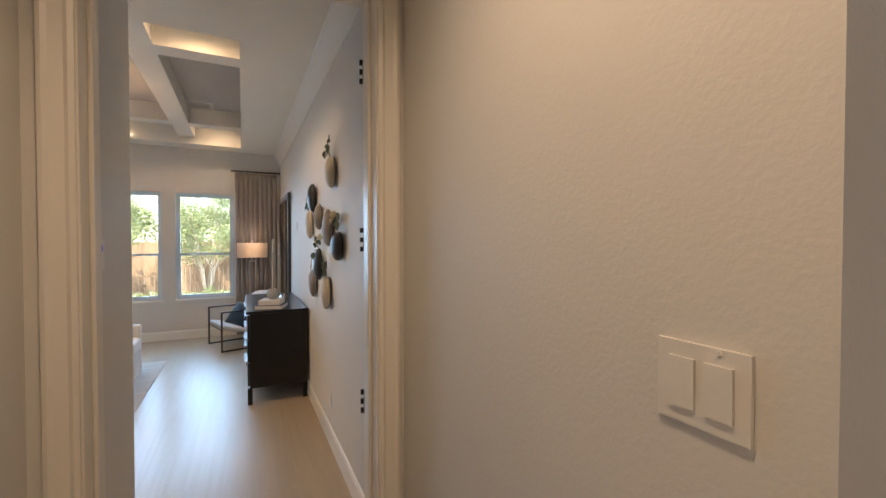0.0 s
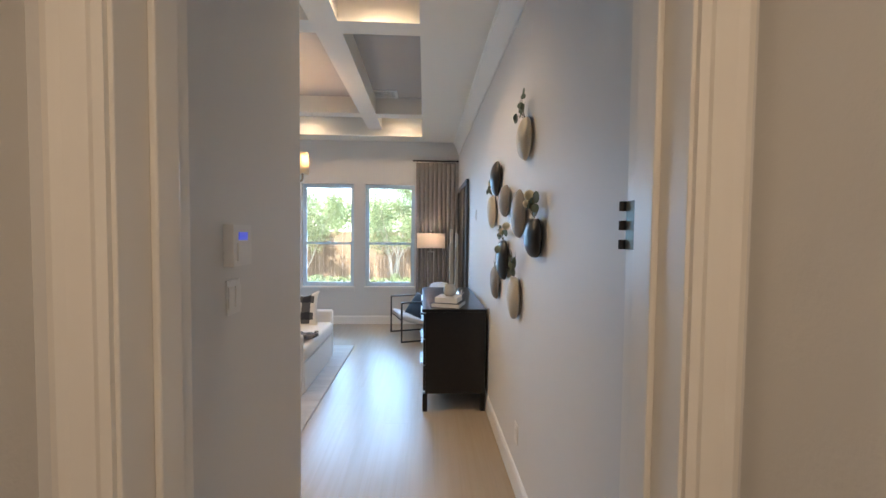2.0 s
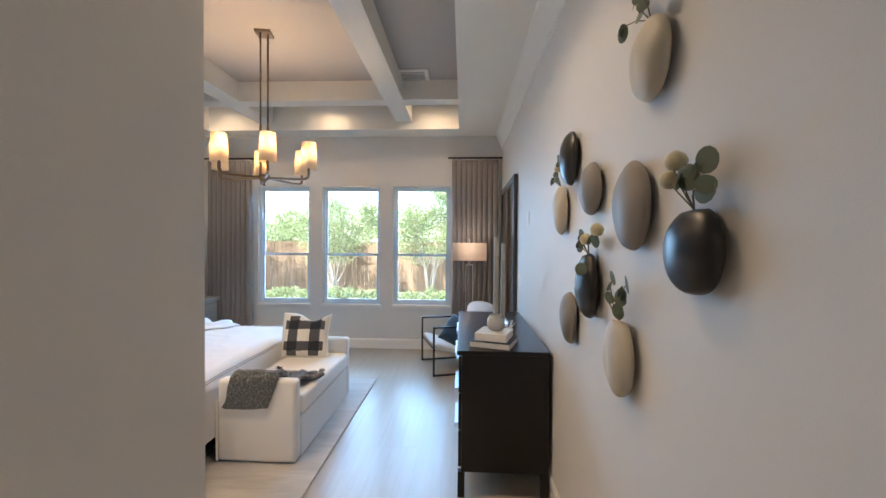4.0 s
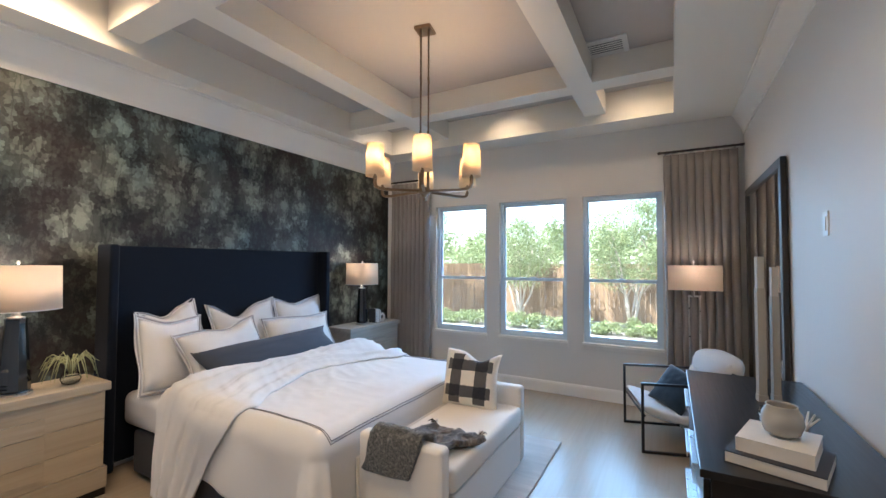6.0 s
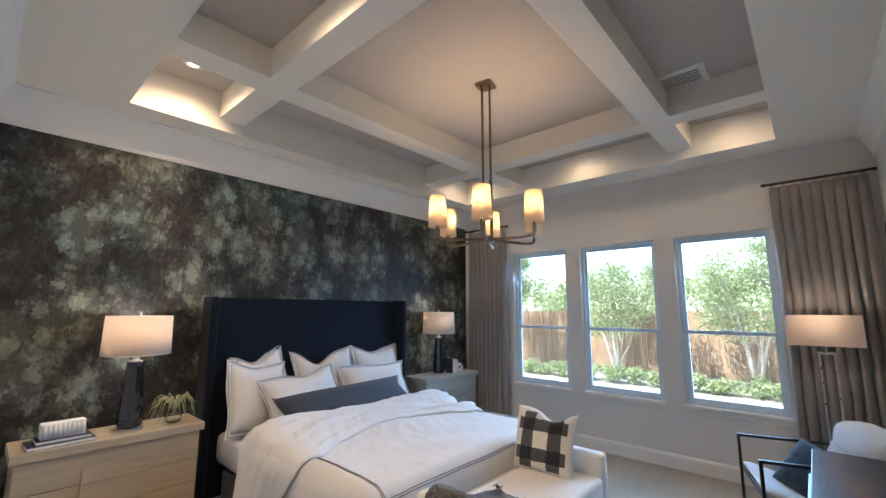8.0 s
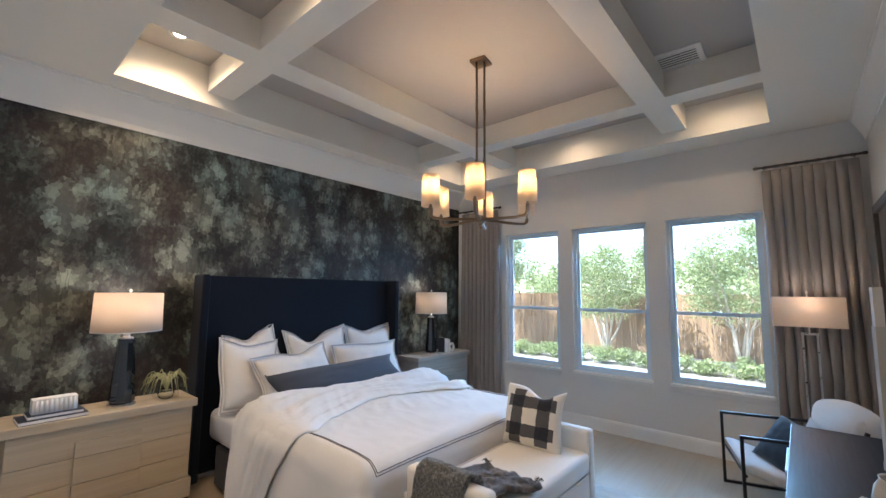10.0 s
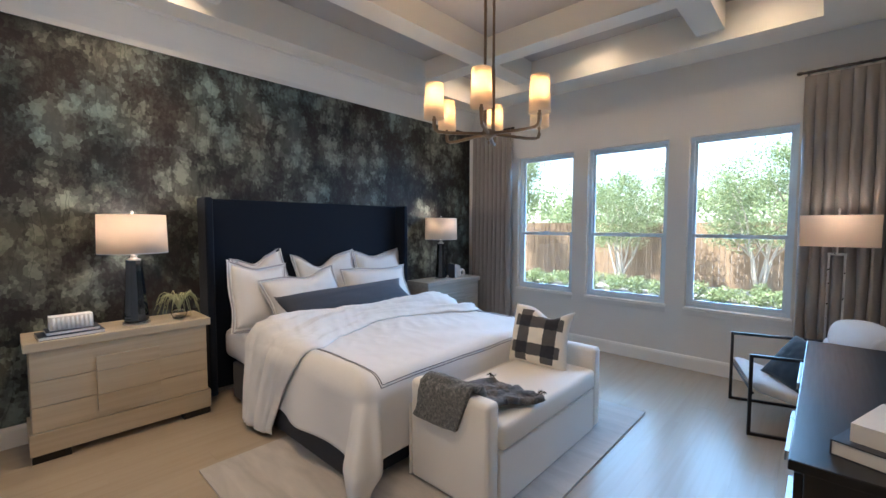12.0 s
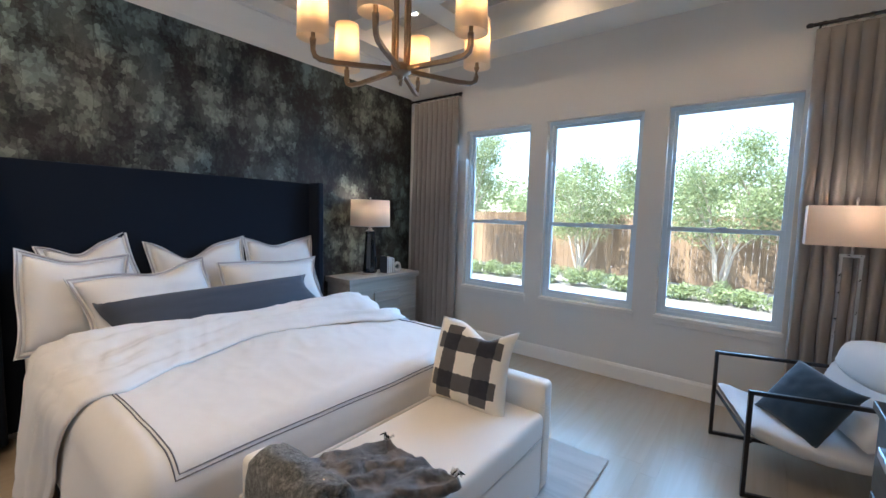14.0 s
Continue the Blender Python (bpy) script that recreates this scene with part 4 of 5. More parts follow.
pl = thing("air_plant", "spidery olive air plant in a small glass bowl", "plant", (-3.30, 6.83, 0.745))
GB = Nodes("clear_glass").set(color=(0.95, 0.97, 0.96), rough=0.02, trans=1.0, ior=1.45).mat
part("bowl", lathe([(0.02, 0.0), (0.045, 0.012), (0.055, 0.04), (0.045, 0.068), (0.035, 0.074), (0.032, 0.072), (0.042, 0.066), (0.051, 0.04), (0.042, 0.015), (0.018, 0.005)], seg=28), GB, pl, smooth=True)
AIR = leaf_mat("air_plant_leaf", (0.30, 0.32, 0.15), (0.50, 0.50, 0.28))
for k in range(32):
    a = rr.uniform(0, 6.28)
    l = rr.uniform(0.11, 0.17)
    pts = [(l * s * math.cos(a) * (1.0), l * s * math.sin(a), 0.07 + 0.43 * s - 0.42 * s * s * rr.uniform(0.8, 1.12)) for s in (0, 0.2, 0.4, 0.6, 0.8, 1.0)]
    part("frond", tube(pts, 0.0065, 5, r_end=0.0014), AIR, pl, smooth=True)
be = thing("bookend_sculpture", "white ring sculpture on the far nightstand", "ornament", (-3.29, 10.15, 0.762))
WS = plain("white_stoneware", (0.70, 0.67, 0.62), 0.6)
part("ring", tube([(0, 0.045 * math.cos(a), 0.052 + 0.045 * math.sin(a)) for a in [2 * math.pi * k / 24 for k in range(25)]], 0.016, 10), WS, be, smooth=True)
for k, (yy, hh, mm) in enumerate(((9.965, 0.185, BOOKN), (9.995, 0.175, WS), (10.025, 0.17, WS), (10.055, 0.16, plain("book_cover_sand", (0.45, 0.38, 0.30), 0.6)))):
    t = thing("upright_book", "small upright book against the ring ornament", "book", (-3.30, yy, 0.762))
    part("cover", box(-0.055, 0.055, -0.011, 0.011, 0, hh), mm, t, bevel=0.001)
    part("page_block", box(-0.05, 0.0555, -0.008, 0.008, 0.003, hh + 0.0008), BOOKW, t)

# ---- chandelier ----
ch = thing("chandelier", "bronze six-arm chandelier with glowing cream candle shades", "chandelier", (CH[0], CH[1], 2.09))
part("canopy", box(-0.065, 0.065, -0.065, 0.065, TRAY - 2.09 - 0.022, TRAY - 2.09), BRONZE, ch, bevel=0.004).matrix_local = pose(0, 0, 0, 0, 0, 10)
RODC = [(0.042 * math.cos(radians(75 + 90 * k)), 0.042 * math.sin(radians(75 + 90 * k))) for k in range(4)]
for dx, dy in RODC:
    part("rod", tube([(dx, dy, 0.03), (dx, dy, TRAY - 2.09 - 0.02)], 0.006, 8), BRONZE, ch, smooth=True)
    part("rod_sleeve", lathe([(0.0095, 0.03), (0.0095, 0.46), (0.0065, 0.475)], dx, dy, 12), BRONZE, ch)
    part("rod_joint", lathe([(0.0085, 0.86), (0.0085, 0.89)], dx, dy, 10), BRONZE, ch)
part("hub", lathe([(0.012, -0.035), (0.018, -0.02), (0.040, -0.008), (0.048, 0.0), (0.048, 0.03), (0.03, 0.04)], seg=20), BRONZE, ch)
part("finial", lathe([(0.003, -0.065), (0.010, -0.052), (0.006, -0.036)], seg=12), BRONZE, ch, smooth=True)
RA = 0.40
for k in range(6):
    a = radians(60 * k)
    c, s = math.cos(a), math.sin(a)
    arm = part("arm", tube([(0.03 * c, 0.03 * s, 0.01), (0.30 * c, 0.30 * s, -0.004), ((RA - 0.03) * c, (RA - 0.03) * s, 0.0), ((RA - 0.008) * c, (RA - 0.008) * s, 0.012), (RA * c, RA * s, 0.035), (RA * c, RA * s, 0.078)], 0.0095, square=True), BRONZE, ch)
    part("candle_cup", lathe([(0.010, 0.07), (0.014, 0.078), (0.014, 0.084), (0.009, 0.088), (0.009, 0.15)], RA * c, RA * s, 16), BRONZE, arm)
    sh = part("shade", lathe([(0.068, 0.085), (0.060, 0.315)], RA * c, RA * s, 40, cap=False), CSHADE, ch, "cream fabric candle shade", smooth=True)
    solid(sh, 0.002)
    part("bulb", lathe([(0.008, 0.15), (0.016, 0.17), (0.020, 0.20), (0.012, 0.235), (0.003, 0.25)], RA * c, RA * s, 14), glow("bulb_warm" if k == 0 else "bulb_warm_%d" % k, (1.0, 0.78, 0.5), 2.5), sh, smooth=True)
    lamp_point("chandelier_glow", (CH[0] + RA * c, CH[1] + RA * s, 2.09 + 0.24), 1.45, 0.02, (1.0, 0.64, 0.34))

# ---- dresser ----
DX_0, DX_1, DYA, DYB, DH = 0.250, 0.795, 7.215, 8.62, 0.893
dr = thing("dresser", "black-stained oak dresser with pale edge pulls", "dresser", (0.52, 7.9, 0))
QO = (0.52, 7.9, 0)
part("tabletop", local(box(DX_0 - 0.008, DX_1 + 0.004, DYA - 0.008, DYB + 0.008, DH - 0.026, DH), QO), EBONY, dr, bevel=0.003)
part("carcass", local(box(DX_0 + 0.022, DX_1, DYA, DYB, 0.155, DH - 0.027), QO), EBONY, dr, bevel=0.003)
for x in (DX_0 + 0.022, DX_1 - 0.022):
    for y in (DYA + 0.022, DYB - 0.022):
        part("leg", local(box(x - 0.021, x + 0.021, y - 0.021, y + 0.021, 0.0, 0.154), QO), EBONY, dr)
PULL = metal("pull_nickel_blue", (0.55, 0.57, 0.60), 0.3)
for r in range(3):
    for c in range(2):
        ya = DYA + 0.02 + c * (DYB - DYA - 0.04) / 2 + 0.004
        yb = ya + (DYB - DYA - 0.04) / 2 - 0.008
        za = 0.175 + r * 0.228
        dw = part("drawer", local(box(DX_0 + 0.003, DX_0 + 0.0215, ya, yb, za, za + 0.218), QO), EBONY, dr, bevel=0.002)
        hm = (ya + yb) / 2
        hb = box(DX_0 - 0.023, DX_0 + 0.0025, hm - 0.17, hm + 0.17, za + 0.190, za + 0.196)
        box(DX_0 - 0.023, DX_0 - 0.019, hm - 0.17, hm + 0.17, za + 0.168, za + 0.190, bm=hb)
        part("handle", local(hb, QO), PULL, dw, "pale metal lipped edge pull", bevel=0.0015)
book("book", "thick dark-covered book under a white one on the dresser", 0.350, 0.605, 7.26, 7.51, DH, DH + 0.038, -19, BOOKN)
book("book", "white-covered book on a dark one on the dresser", 0.380, 0.580, 7.29, 7.51, DH + 0.039, DH + 0.084, -18, plain("book_cover_white", (0.72, 0.71, 0.68), 0.5))
jar = thing("candle_jar", "frosted grey round candle jar with wax on the white book", "candle jar", (0.49, 7.41, DH + 0.085))
part("jar", lathe([(0.030, 0.0), (0.050, 0.012), (0.060, 0.042), (0.055, 0.075), (0.042, 0.095), (0.045, 0.102), (0.039, 0.100), (0.040, 0.094), (0.051, 0.074)], seg=32, cap=False), plain("frosted_glass", (0.42, 0.41, 0.38), 0.25), jar, smooth=True)
part("wax", lathe([(0.02, 0.07), (0.050, 0.072), (0.02, 0.075)], seg=24), BOOKW, jar)
part("base", lathe([(0.030, 0.0), (0.03, 0.004)], seg=24), BOOKW, jar)
orn = thing("glass_ornament", "cluster of faceted clear glass ornament pieces", "ornament", (0.53, 7.80, DH))
for k in range(5):
    bm = bmesh.new()
    bmesh.ops.create_icosphere(bm, subdivisions=1, radius=0.032 + 0.006 * rr.random())
    part("facet_bead", bm, GB, orn).matrix_local = pose(rr.uniform(-0.04, 0.06), -0.14 + k * 0.045, 0.035 + 0.03 * (k % 2), 20 * k, 13 * k)
cor = thing("coral_ornament", "small white branching coral on the dresser", "ornament", (0.60, 7.66, DH))
CORAL = plain("white_coral", (0.72, 0.70, 0.66), 0.7)
part("coral_base", lathe([(0.022, 0), (0.022, 0.012), (0.006, 0.02)], seg=16), CORAL, cor)
for k in range(6):
    a = k * 1.05
    part("branch", tube([(0, 0, 0.015), (0.012 * math.cos(a), 0.012 * math.sin(a), 0.05), (0.045 * math.cos(a), 0.045 * math.sin(a), 0.085 + 0.012 * (k % 3))], 0.006, 6, r_end=0.003), CORAL, cor, smooth=True)
TOWER = paint("tower_plaster", (0.42, 0.39, 0.33), rough=0.8, bump=0.9, grain=120, vary=0.2)
for nm, x, y, w, h in (("tower_sculpture", 0.545, 8.13, 0.017, 0.695), ("tower_sculpture", 0.605, 8.16, 0.015, 0.645)):
    t = thing(nm, "tall slim textured pale plaster tower on the dresser", "sculpture", (x, y, DH), 12)
    part("pedestal", box(-w * 1.15, w * 1.15, -w * 1.15, w * 1.15, 0, 0.03), TOWER, t, bevel=0.003)
    part("shaft", box(-w, w, -w, w, 0.031, h * 0.78), TOWER, t, bevel=0.004)
    part("cap", box(-w * 0.85, w * 0.85, -w * 0.85, w * 0.85, h * 0.78, h), plain("tower_cap_stone", (0.50, 0.47, 0.41), 0.7), t, bevel=0.003)

# ---- mirror ----
mi = thing("mirror", "tall dark-framed mirror standing against the bedroom wall", "mirror", (XR, 9.62, 0.0))
MO = (XR, 9.62, 0)
MA, MB, MZ0, MZ1 = 8.92, 10.33, 0.0, 2.235
part("backing", local(box(XR - 0.022, XR - 0.008, MA + 0.01, MB - 0.01, MZ0 + 0.01, MZ1 - 0.01), MO), EBONY, mi)
part("mirror_glass", local(box(XR - 0.026, XR - 0.0225, MA + 0.055, MB - 0.055, MZ0 + 0.055, MZ1 - 0.055), MO), MIRROR, mi, "clear mirror glass")
for a in ((MA, MA + 0.06, MZ0, MZ1), (MB - 0.06, MB, MZ0, MZ1), (MA + 0.06, MB - 0.06, MZ0, MZ0 + 0.06), (MA + 0.06, MB - 0.06, MZ1 - 0.06, MZ1)):
    part("mirror_frame", local(box(XR - 0.040, XR - 0.008, a[0], a[1], a[2], a[3]), MO), plain("mirror_frame_dark_%.2f" % (a[0] + a[2]), (0.05, 0.042, 0.038), 0.4), mi, "dark wooden frame", bevel=0.003)

# ---- lounge chair ----
chair = thing("lounge_chair", "black square-framed lounge chair with pale sling cushions", "armchair", (0.18, 9.85, 0), 17)
W2, DP, HH = 0.335, 0.70, 0.56
LIN2 = fabric("chair_grey_linen", (0.60, 0.585, 0.57), vary=0.03)
for sy in (-1, 1):
    y = sy * W2
    bm = bmesh.new()
    x0, x1 = -0.345, 0.355
    tube([(x0, y, 0.010), (x0, y, HH - 0.010)], 0.010, square=True, bm=bm)
    tube([(x1, y, 0.010), (x1, y, HH - 0.010)], 0.010, square=True, bm=bm)
    tube([(x0 - 0.01, y, HH), (x1 + 0.01, y, HH)], 0.010, square=True, bm=bm)
    tube([(x0 - 0.01, y, 0.010), (x1 + 0.01, y, 0.010)], 0.010, square=True, bm=bm)
    part("side_frame", bm, BLACKM, chair, "black square-section side frame")
for x, z in ((-0.33, 0.300), (0.20, 0.215), (0.31, 0.62)):
    part("cross_bar", tube([(x, -W2, z), (x, W2, z)], 0.009, 8), BLACKM, chair)
for sy in (-1, 1):
    part("back_post", tube([(0.19, sy * W2, 0.24), (0.33, sy * W2, 0.68)], 0.010, square=True), BLACKM, chair)


def slab_pt(p0, p1, wid, thick, sag, tufts):
    d = Vector(p1) - Vector(p0)
    nrm = Vector((-d.z, 0, d.x)).normalized()

    def fn(u, v):
        a = u * 2 * math.pi
        ca, sa = math.cos(a), math.sin(a)
        ex = abs(ca) ** 0.35 * (1 if ca > 0 else -1) * wid / 2
        tz = abs(sa) ** 0.6 * (1 if sa > 0 else -1) * thick / 2
        e = min(1.0, min(v, 1 - v) * 9) ** 0.5
        tz *= (0.25 + 0.75 * e) * (1 - 0.22 * (abs(math.sin(v * tufts * math.pi)) < 0.15))
        p = Vector(p0) + d * v + nrm * (tz - sag * math.sin(math.pi * v))
        p.y = ex * (0.97 + 0.03 * e) + 0.004 * wobble(v * 5, u * 5, 0, 2)
        return p
    return fn


part("seat_cushion", sheet(slab_pt((-0.34, 0, 0.355), (0.24, 0, 0.255), 0.63, 0.095, 0.035, 4), 36, 26), LIN2, chair, "pale grey seat cushion", smooth=True)
part("back_cushion", sheet(slab_pt((0.15, 0, 0.33), (0.33, 0, 0.74), 0.63, 0.11, 0.01, 3), 36, 26), LIN2, chair, "pale grey back cushion", smooth=True)
bm = bmesh.new()
bmesh.ops.create_uvsphere(bm, u_segments=36, v_segments=20, radius=1.0)
for vtx in bm.verts:
    p = vtx.co.copy()
    q = Vector([math.copysign(abs(c) ** 0.72, c) for c in p])
    vtx.co = Vector((0.34 + q.x * 0.13 + q.z * 0.03, q.y * 0.32 + 0.006 * wobble(p.x, p.y, p.z, 3), 0.675 + q.z * 0.11))
part("head_roll", bm, LIN2, chair, "fat rounded pale head cushion", smooth=True)
TN = Vector((-0.45, -0.62, 0.64)).normalized()
TX = TN.cross(Vector((0, 0, 1))).normalized() * -1
TQ = Matrix((TX, TN.cross(TX), TN)).transposed().to_4x4()
pillow("teal_cushion", "dark teal-blue square cushion on the lounge chair", "cushion", 0.37, 0.37, 0.15, Matrix.Translation((0.19, 9.77, 0.465)) @ TQ @ pose(0, 0, 0, 0, 0, 78), fabric("teal_cloth", (0.006, 0.022, 0.040)))

# ---- floor lamp ----
fl = thing("floor_lamp", "nickel floor lamp with a white rectangular shade, lit", "floor lamp", (0.36, 10.27, 0))
part("base_plate", box(-0.14, 0.14, -0.10, 0.10, 0, 0.018), STEEL, fl, bevel=0.004)
for dx in (-0.045, 0.045):
    part("stem", tube([(dx, 0, 0.018), (dx, 0, 1.25)], 0.007, square=True), STEEL, fl)
part("cross_piece", box(-0.055, 0.055, -0.009, 0.009, 1.232, 1.25), STEEL, fl)
part("socket_stem", tube([(0, 0, 1.25), (0, 0, 1.56)], 0.006, 8), STEEL, fl)
bm = bmesh.new()
z0, z1, hx, hy = 1.300, 1.537, 0.222, 0.11
for za, zb in ((z0, z1),):
    cs = [(-hx, -hy), (hx, -hy), (hx, hy), (-hx, hy)]
    lo = [bm.verts.new((x, y, za)) for x, y in cs]
    hi = [bm.verts.new((x, y, zb)) for x, y in cs]
    for i in range(4):
        bm.faces.new((lo[i], lo[(i + 1) % 4], hi[(i + 1) % 4], hi[i]))
sh = part("shade", bm, SHADE, fl, "white linen rectangular shade")
solid(sh, 0.002)
part("finial", lathe([(0.004, 1.56), (0.010, 1.572), (0.003, 1.59)], seg=12), STEEL, fl)
lamp_point("floor_lamp_glow", (0.36, 10.27, 1.49), 0.65, 0.035, (1.0, 0.80, 0.62))

# ---- wall stones ----
SAND = paint("stone_cream", (0.55, 0.49, 0.38), rough=0.6, bump=0.15, grain=60, vary=0.12)
TAUPE = paint("stone_taupe", (0.27, 0.24, 0.21), rough=0.6, bump=0.15, grain=60, vary=0.12)
BLACK = paint("stone_black", (0.018, 0.016, 0.015), rough=0.35, bump=0.1, grain=60, vary=0.2)
EUC = leaf_mat("eucalyptus_leaf", (0.06, 0.085, 0.055), (0.12, 0.15, 0.10), 0.15)
STEM = plain("plant_stem", (0.16, 0.15, 0.09), 0.7)
BLOOM = fabric("dried_bloom", (0.62, 0.55, 0.36), weave=200, bump=0.8)
STONES = [("hi", 5.93, 2.06, 0.105, 0.115, SAND, 1), ("blk1", 6.78, 1.955, 0.10, 0.13, BLACK, 0), ("va", 6.96, 1.72, 0.10, 0.13, SAND, 1), ("gr", 6.45, 1.765, 0.105, 0.105, TAUPE, 0),
          ("bg", 6.045, 1.66, 0.116, 0.136, TAUPE, 0), ("bk", 5.70, 1.53, 0.104, 0.100, BLACK, 1), ("b2", 6.47, 1.372, 0.11, 0.135, BLACK, 1), ("sg", 6.77, 1.185, 0.095, 0.125, TAUPE, 0),
          ("lo", 6.13, 1.17, 0.105, 0.13, SAND, 1)]


SPRIGS = {
    "va": (("leaf", 0.0, 0.27, 0.026), ("leaf", 0.13, 0.168, 0.028), ("leaf", 0.07, 0.20, 0.028), ("leaf", 0.03, 0.15, 0.022), ("bloom", 0.01, 0.22, 0.020)),
    "b2": (("bloom", -0.015, 0.19, 0.025), ("bloom", -0.15, 0.225, 0.026), ("leaf", 0.07, 0.16, 0.030), ("leaf", 0.045, 0.21, 0.026), ("leaf", -0.13, 0.185, 0.032), ("leaf", -0.13, -0.03, 0.042)),
    "lo": (("leaf", 0.02, 0.26, 0.027), ("leaf", -0.05, 0.205, 0.032), ("leaf", -0.10, 0.25, 0.030), ("leaf", -0.03, 0.155, 0.028), ("leaf", 0.05, 0.19, 0.022)),
    "bk": (("bloom", 0.05, 0.212, 0.026), ("bloom", 0.08, 0.172, 0.024), ("leaf", -0.004, 0.165, 0.034), ("leaf", -0.07, 0.13, 0.034), ("leaf", -0.075, 0.19, 0.032)),
    "hi": (("leaf", 0.16, 0.15, 0.032), ("leaf", 0.07, 0.20, 0.030), ("leaf", -0.02, 0.24, 0.026), ("leaf", 0.03, 0.14, 0.030), ("leaf", -0.05, 0.16, 0.028)),
}


def leaf_disc(name, at, r, nrm, parent, mat=EUC):
    n = Vector(nrm).normalized()
    a = n.orthogonal().normalized()
    b = n.cross(a)
    bm = bmesh.new()
    c = bm.verts.new(Vector(at) + n * r * 0.12)
    ringv = [bm.verts.new(Vector(at) + (a * math.cos(t) * r + b * math.sin(t) * r * 0.86)) for t in [2 * math.pi * k / 12 for k in range(12)]]
    for k in range(12):
        bm.faces.new((c, ringv[k], ringv[(k + 1) % 12]))
    return part(name, bm, mat, parent, smooth=True)


for key, y, z, ry_, rz_, mat, vase in STONES:
    col = {SAND: "cream", TAUPE: "taupe-grey", BLACK: "black"}[mat]
    size = "large" if rz_ > 0.135 else ("squat" if rz_ < 0.11 else "oval")
    lab = "%s %s pebble-shaped wall %s" % (size, col, "vase holding eucalyptus sprigs" if vase else "ornament, empty")
    t = thing("wall_vase" if vase else "wall_stone", lab, "wall vase" if vase else "wall ornament", (XR, y, z), group="pebble wall ornaments")
    seed = y * 7
    bm = bmesh.new()
    bmesh.ops.create_uvsphere(bm, u_segments=32, v_segments=20, radius=1.0)
    for vtx in bm.verts:
        p = vtx.co.copy()
        k = 1 + 0.07 * wobble(p.x, p.y, p.z, 1.3, seed)
        sx = 0.052 * (1 if p.x < 0 else 0.4)
        dent = (0.20 * math.exp(-((p.y - 0.25) ** 2 * 7 + (p.z + 0.1) ** 2 * 2.2)) + 0.10 * math.exp(-((p.y + 0.45) ** 2 + (p.z - 0.4) ** 2) * 7)) if mat is not BLACK else 0
        vtx.co = Vector((p.x * sx * k + (dent * 0.055 if p.x < 0 else 0) - 0.024, p.y * ry_ * k, p.z * rz_ * k * (1 if p.z < 0.9 or not vase else 0.96)))
    part("pebble", bm, mat, t, smooth=True)
    if vase:
        rv = random.Random(int(seed))
        top = Vector((-0.028, 0, rz_ * 0.93))
        for kind_, dy, dz, r_ in SPRIGS[key]:
            end = Vector((-0.045 - 0.5 * abs(dy) * (dz < 0), dy, dz))
            bend = (top + end) / 2 + Vector((-0.02, 0.25 * dy * (1 if dz > 0 else 0), 0.03 if dz > 0 else 0.06))
            pts = [top, (top * 0.5 + bend * 0.5) + Vector((-0.004, 0, 0.004)), bend * 0.5 + (bend + end) * 0.25, end]
            sp_ = part("sprig", tube(pts, 0.0018, 5), STEM, t, "thin plant stem")
            if kind_ == "bloom":
                bm = bmesh.new()
                bmesh.ops.create_icosphere(bm, subdivisions=2, radius=r_)
                for vtx in bm.verts:
                    vtx.co *= 1 + 0.25 * wobble(vtx.co.x, vtx.co.y, vtx.co.z, 90)
                b_ = part("bloom", bm, BLOOM, sp_, "dried cream flower head", smooth=True)
                b_.location = end
            else:
                leaf_disc("leaf", end, r_, (-1, rv.uniform(-0.5, 0.3), rv.uniform(-0.2, 0.5)), sp_)
                side = 1 if rv.random() < 0.5 else -1
                leaf_disc("leaf", pts[2] + Vector((0.004, side * r_ * 0.7, 0.0)), r_ * 0.7, (-1, side * 0.9, 0.4), sp_)

# ---- outside ----
GZ = -0.25
GR = Nodes("yard_ground")
gv = GR.world()
gcol = GR.ramp(GR.noise(gv, 1.2, 5), [(0.35, (0.16, 0.15, 0.13)), (0.6, (0.25, 0.235, 0.21))])
GR.set(color=gcol, rough=0.95)
GR.bump(GR.noise(gv, 60, 4), 0.5, 0.01)
g = part("ground", box(-60, 60, YW + 0.16, 90, GZ - 0.2, GZ), GR.mat)
tagged(g, "dry pale yard ground", "ground", kind="structure")
path_ = part("path", box(-30, 20, 14.4, 16.05, GZ + 0.004, GZ + 0.03), plain("path_concrete", (0.30, 0.285, 0.26), 0.9))
tagged(path_, "pale concrete garden path", "path", kind="structure")
FENCE = wood("fence_cedar", (0.27, 0.18, 0.105), (0.15, 0.095, 0.055), "z", 0.8, 0.6, rand=0.5)
fence = thing("fence", "weathered orange-brown cedar board fence", "fence", (-4, 19.2, GZ))
fme = None
for k in range(150):
    if fme is None:
        bm = box(-0.068, 0.068, -0.008, 0.008, 0, 1.78)
        bmesh.ops.recalc_face_normals(bm, faces=bm.faces)
        fme = bpy.data.meshes.new("board")
        bm.to_mesh(fme)
        bm.free()
        fme.materials.append(FENCE)
    b_ = part("board", fme, None, fence)
    b_.location = (-12.5 + k * 0.142, 0.006 * (k % 3), 0.02 * rr.random())
for z in (0.3, 0.95, 1.55):
    part("rail", box(-12.6, 8.8, 0.02, 0.06, z, z + 0.09), FENCE, fence)

LEAFA = leaf_mat("tree_leaf", (0.14, 0.19, 0.075), (0.27, 0.315, 0.155), 0.4)
BARK = paint("pale_bark", (0.50, 0.43, 0.35), rough=0.8, bump=0.4, grain=40, vary=0.25)


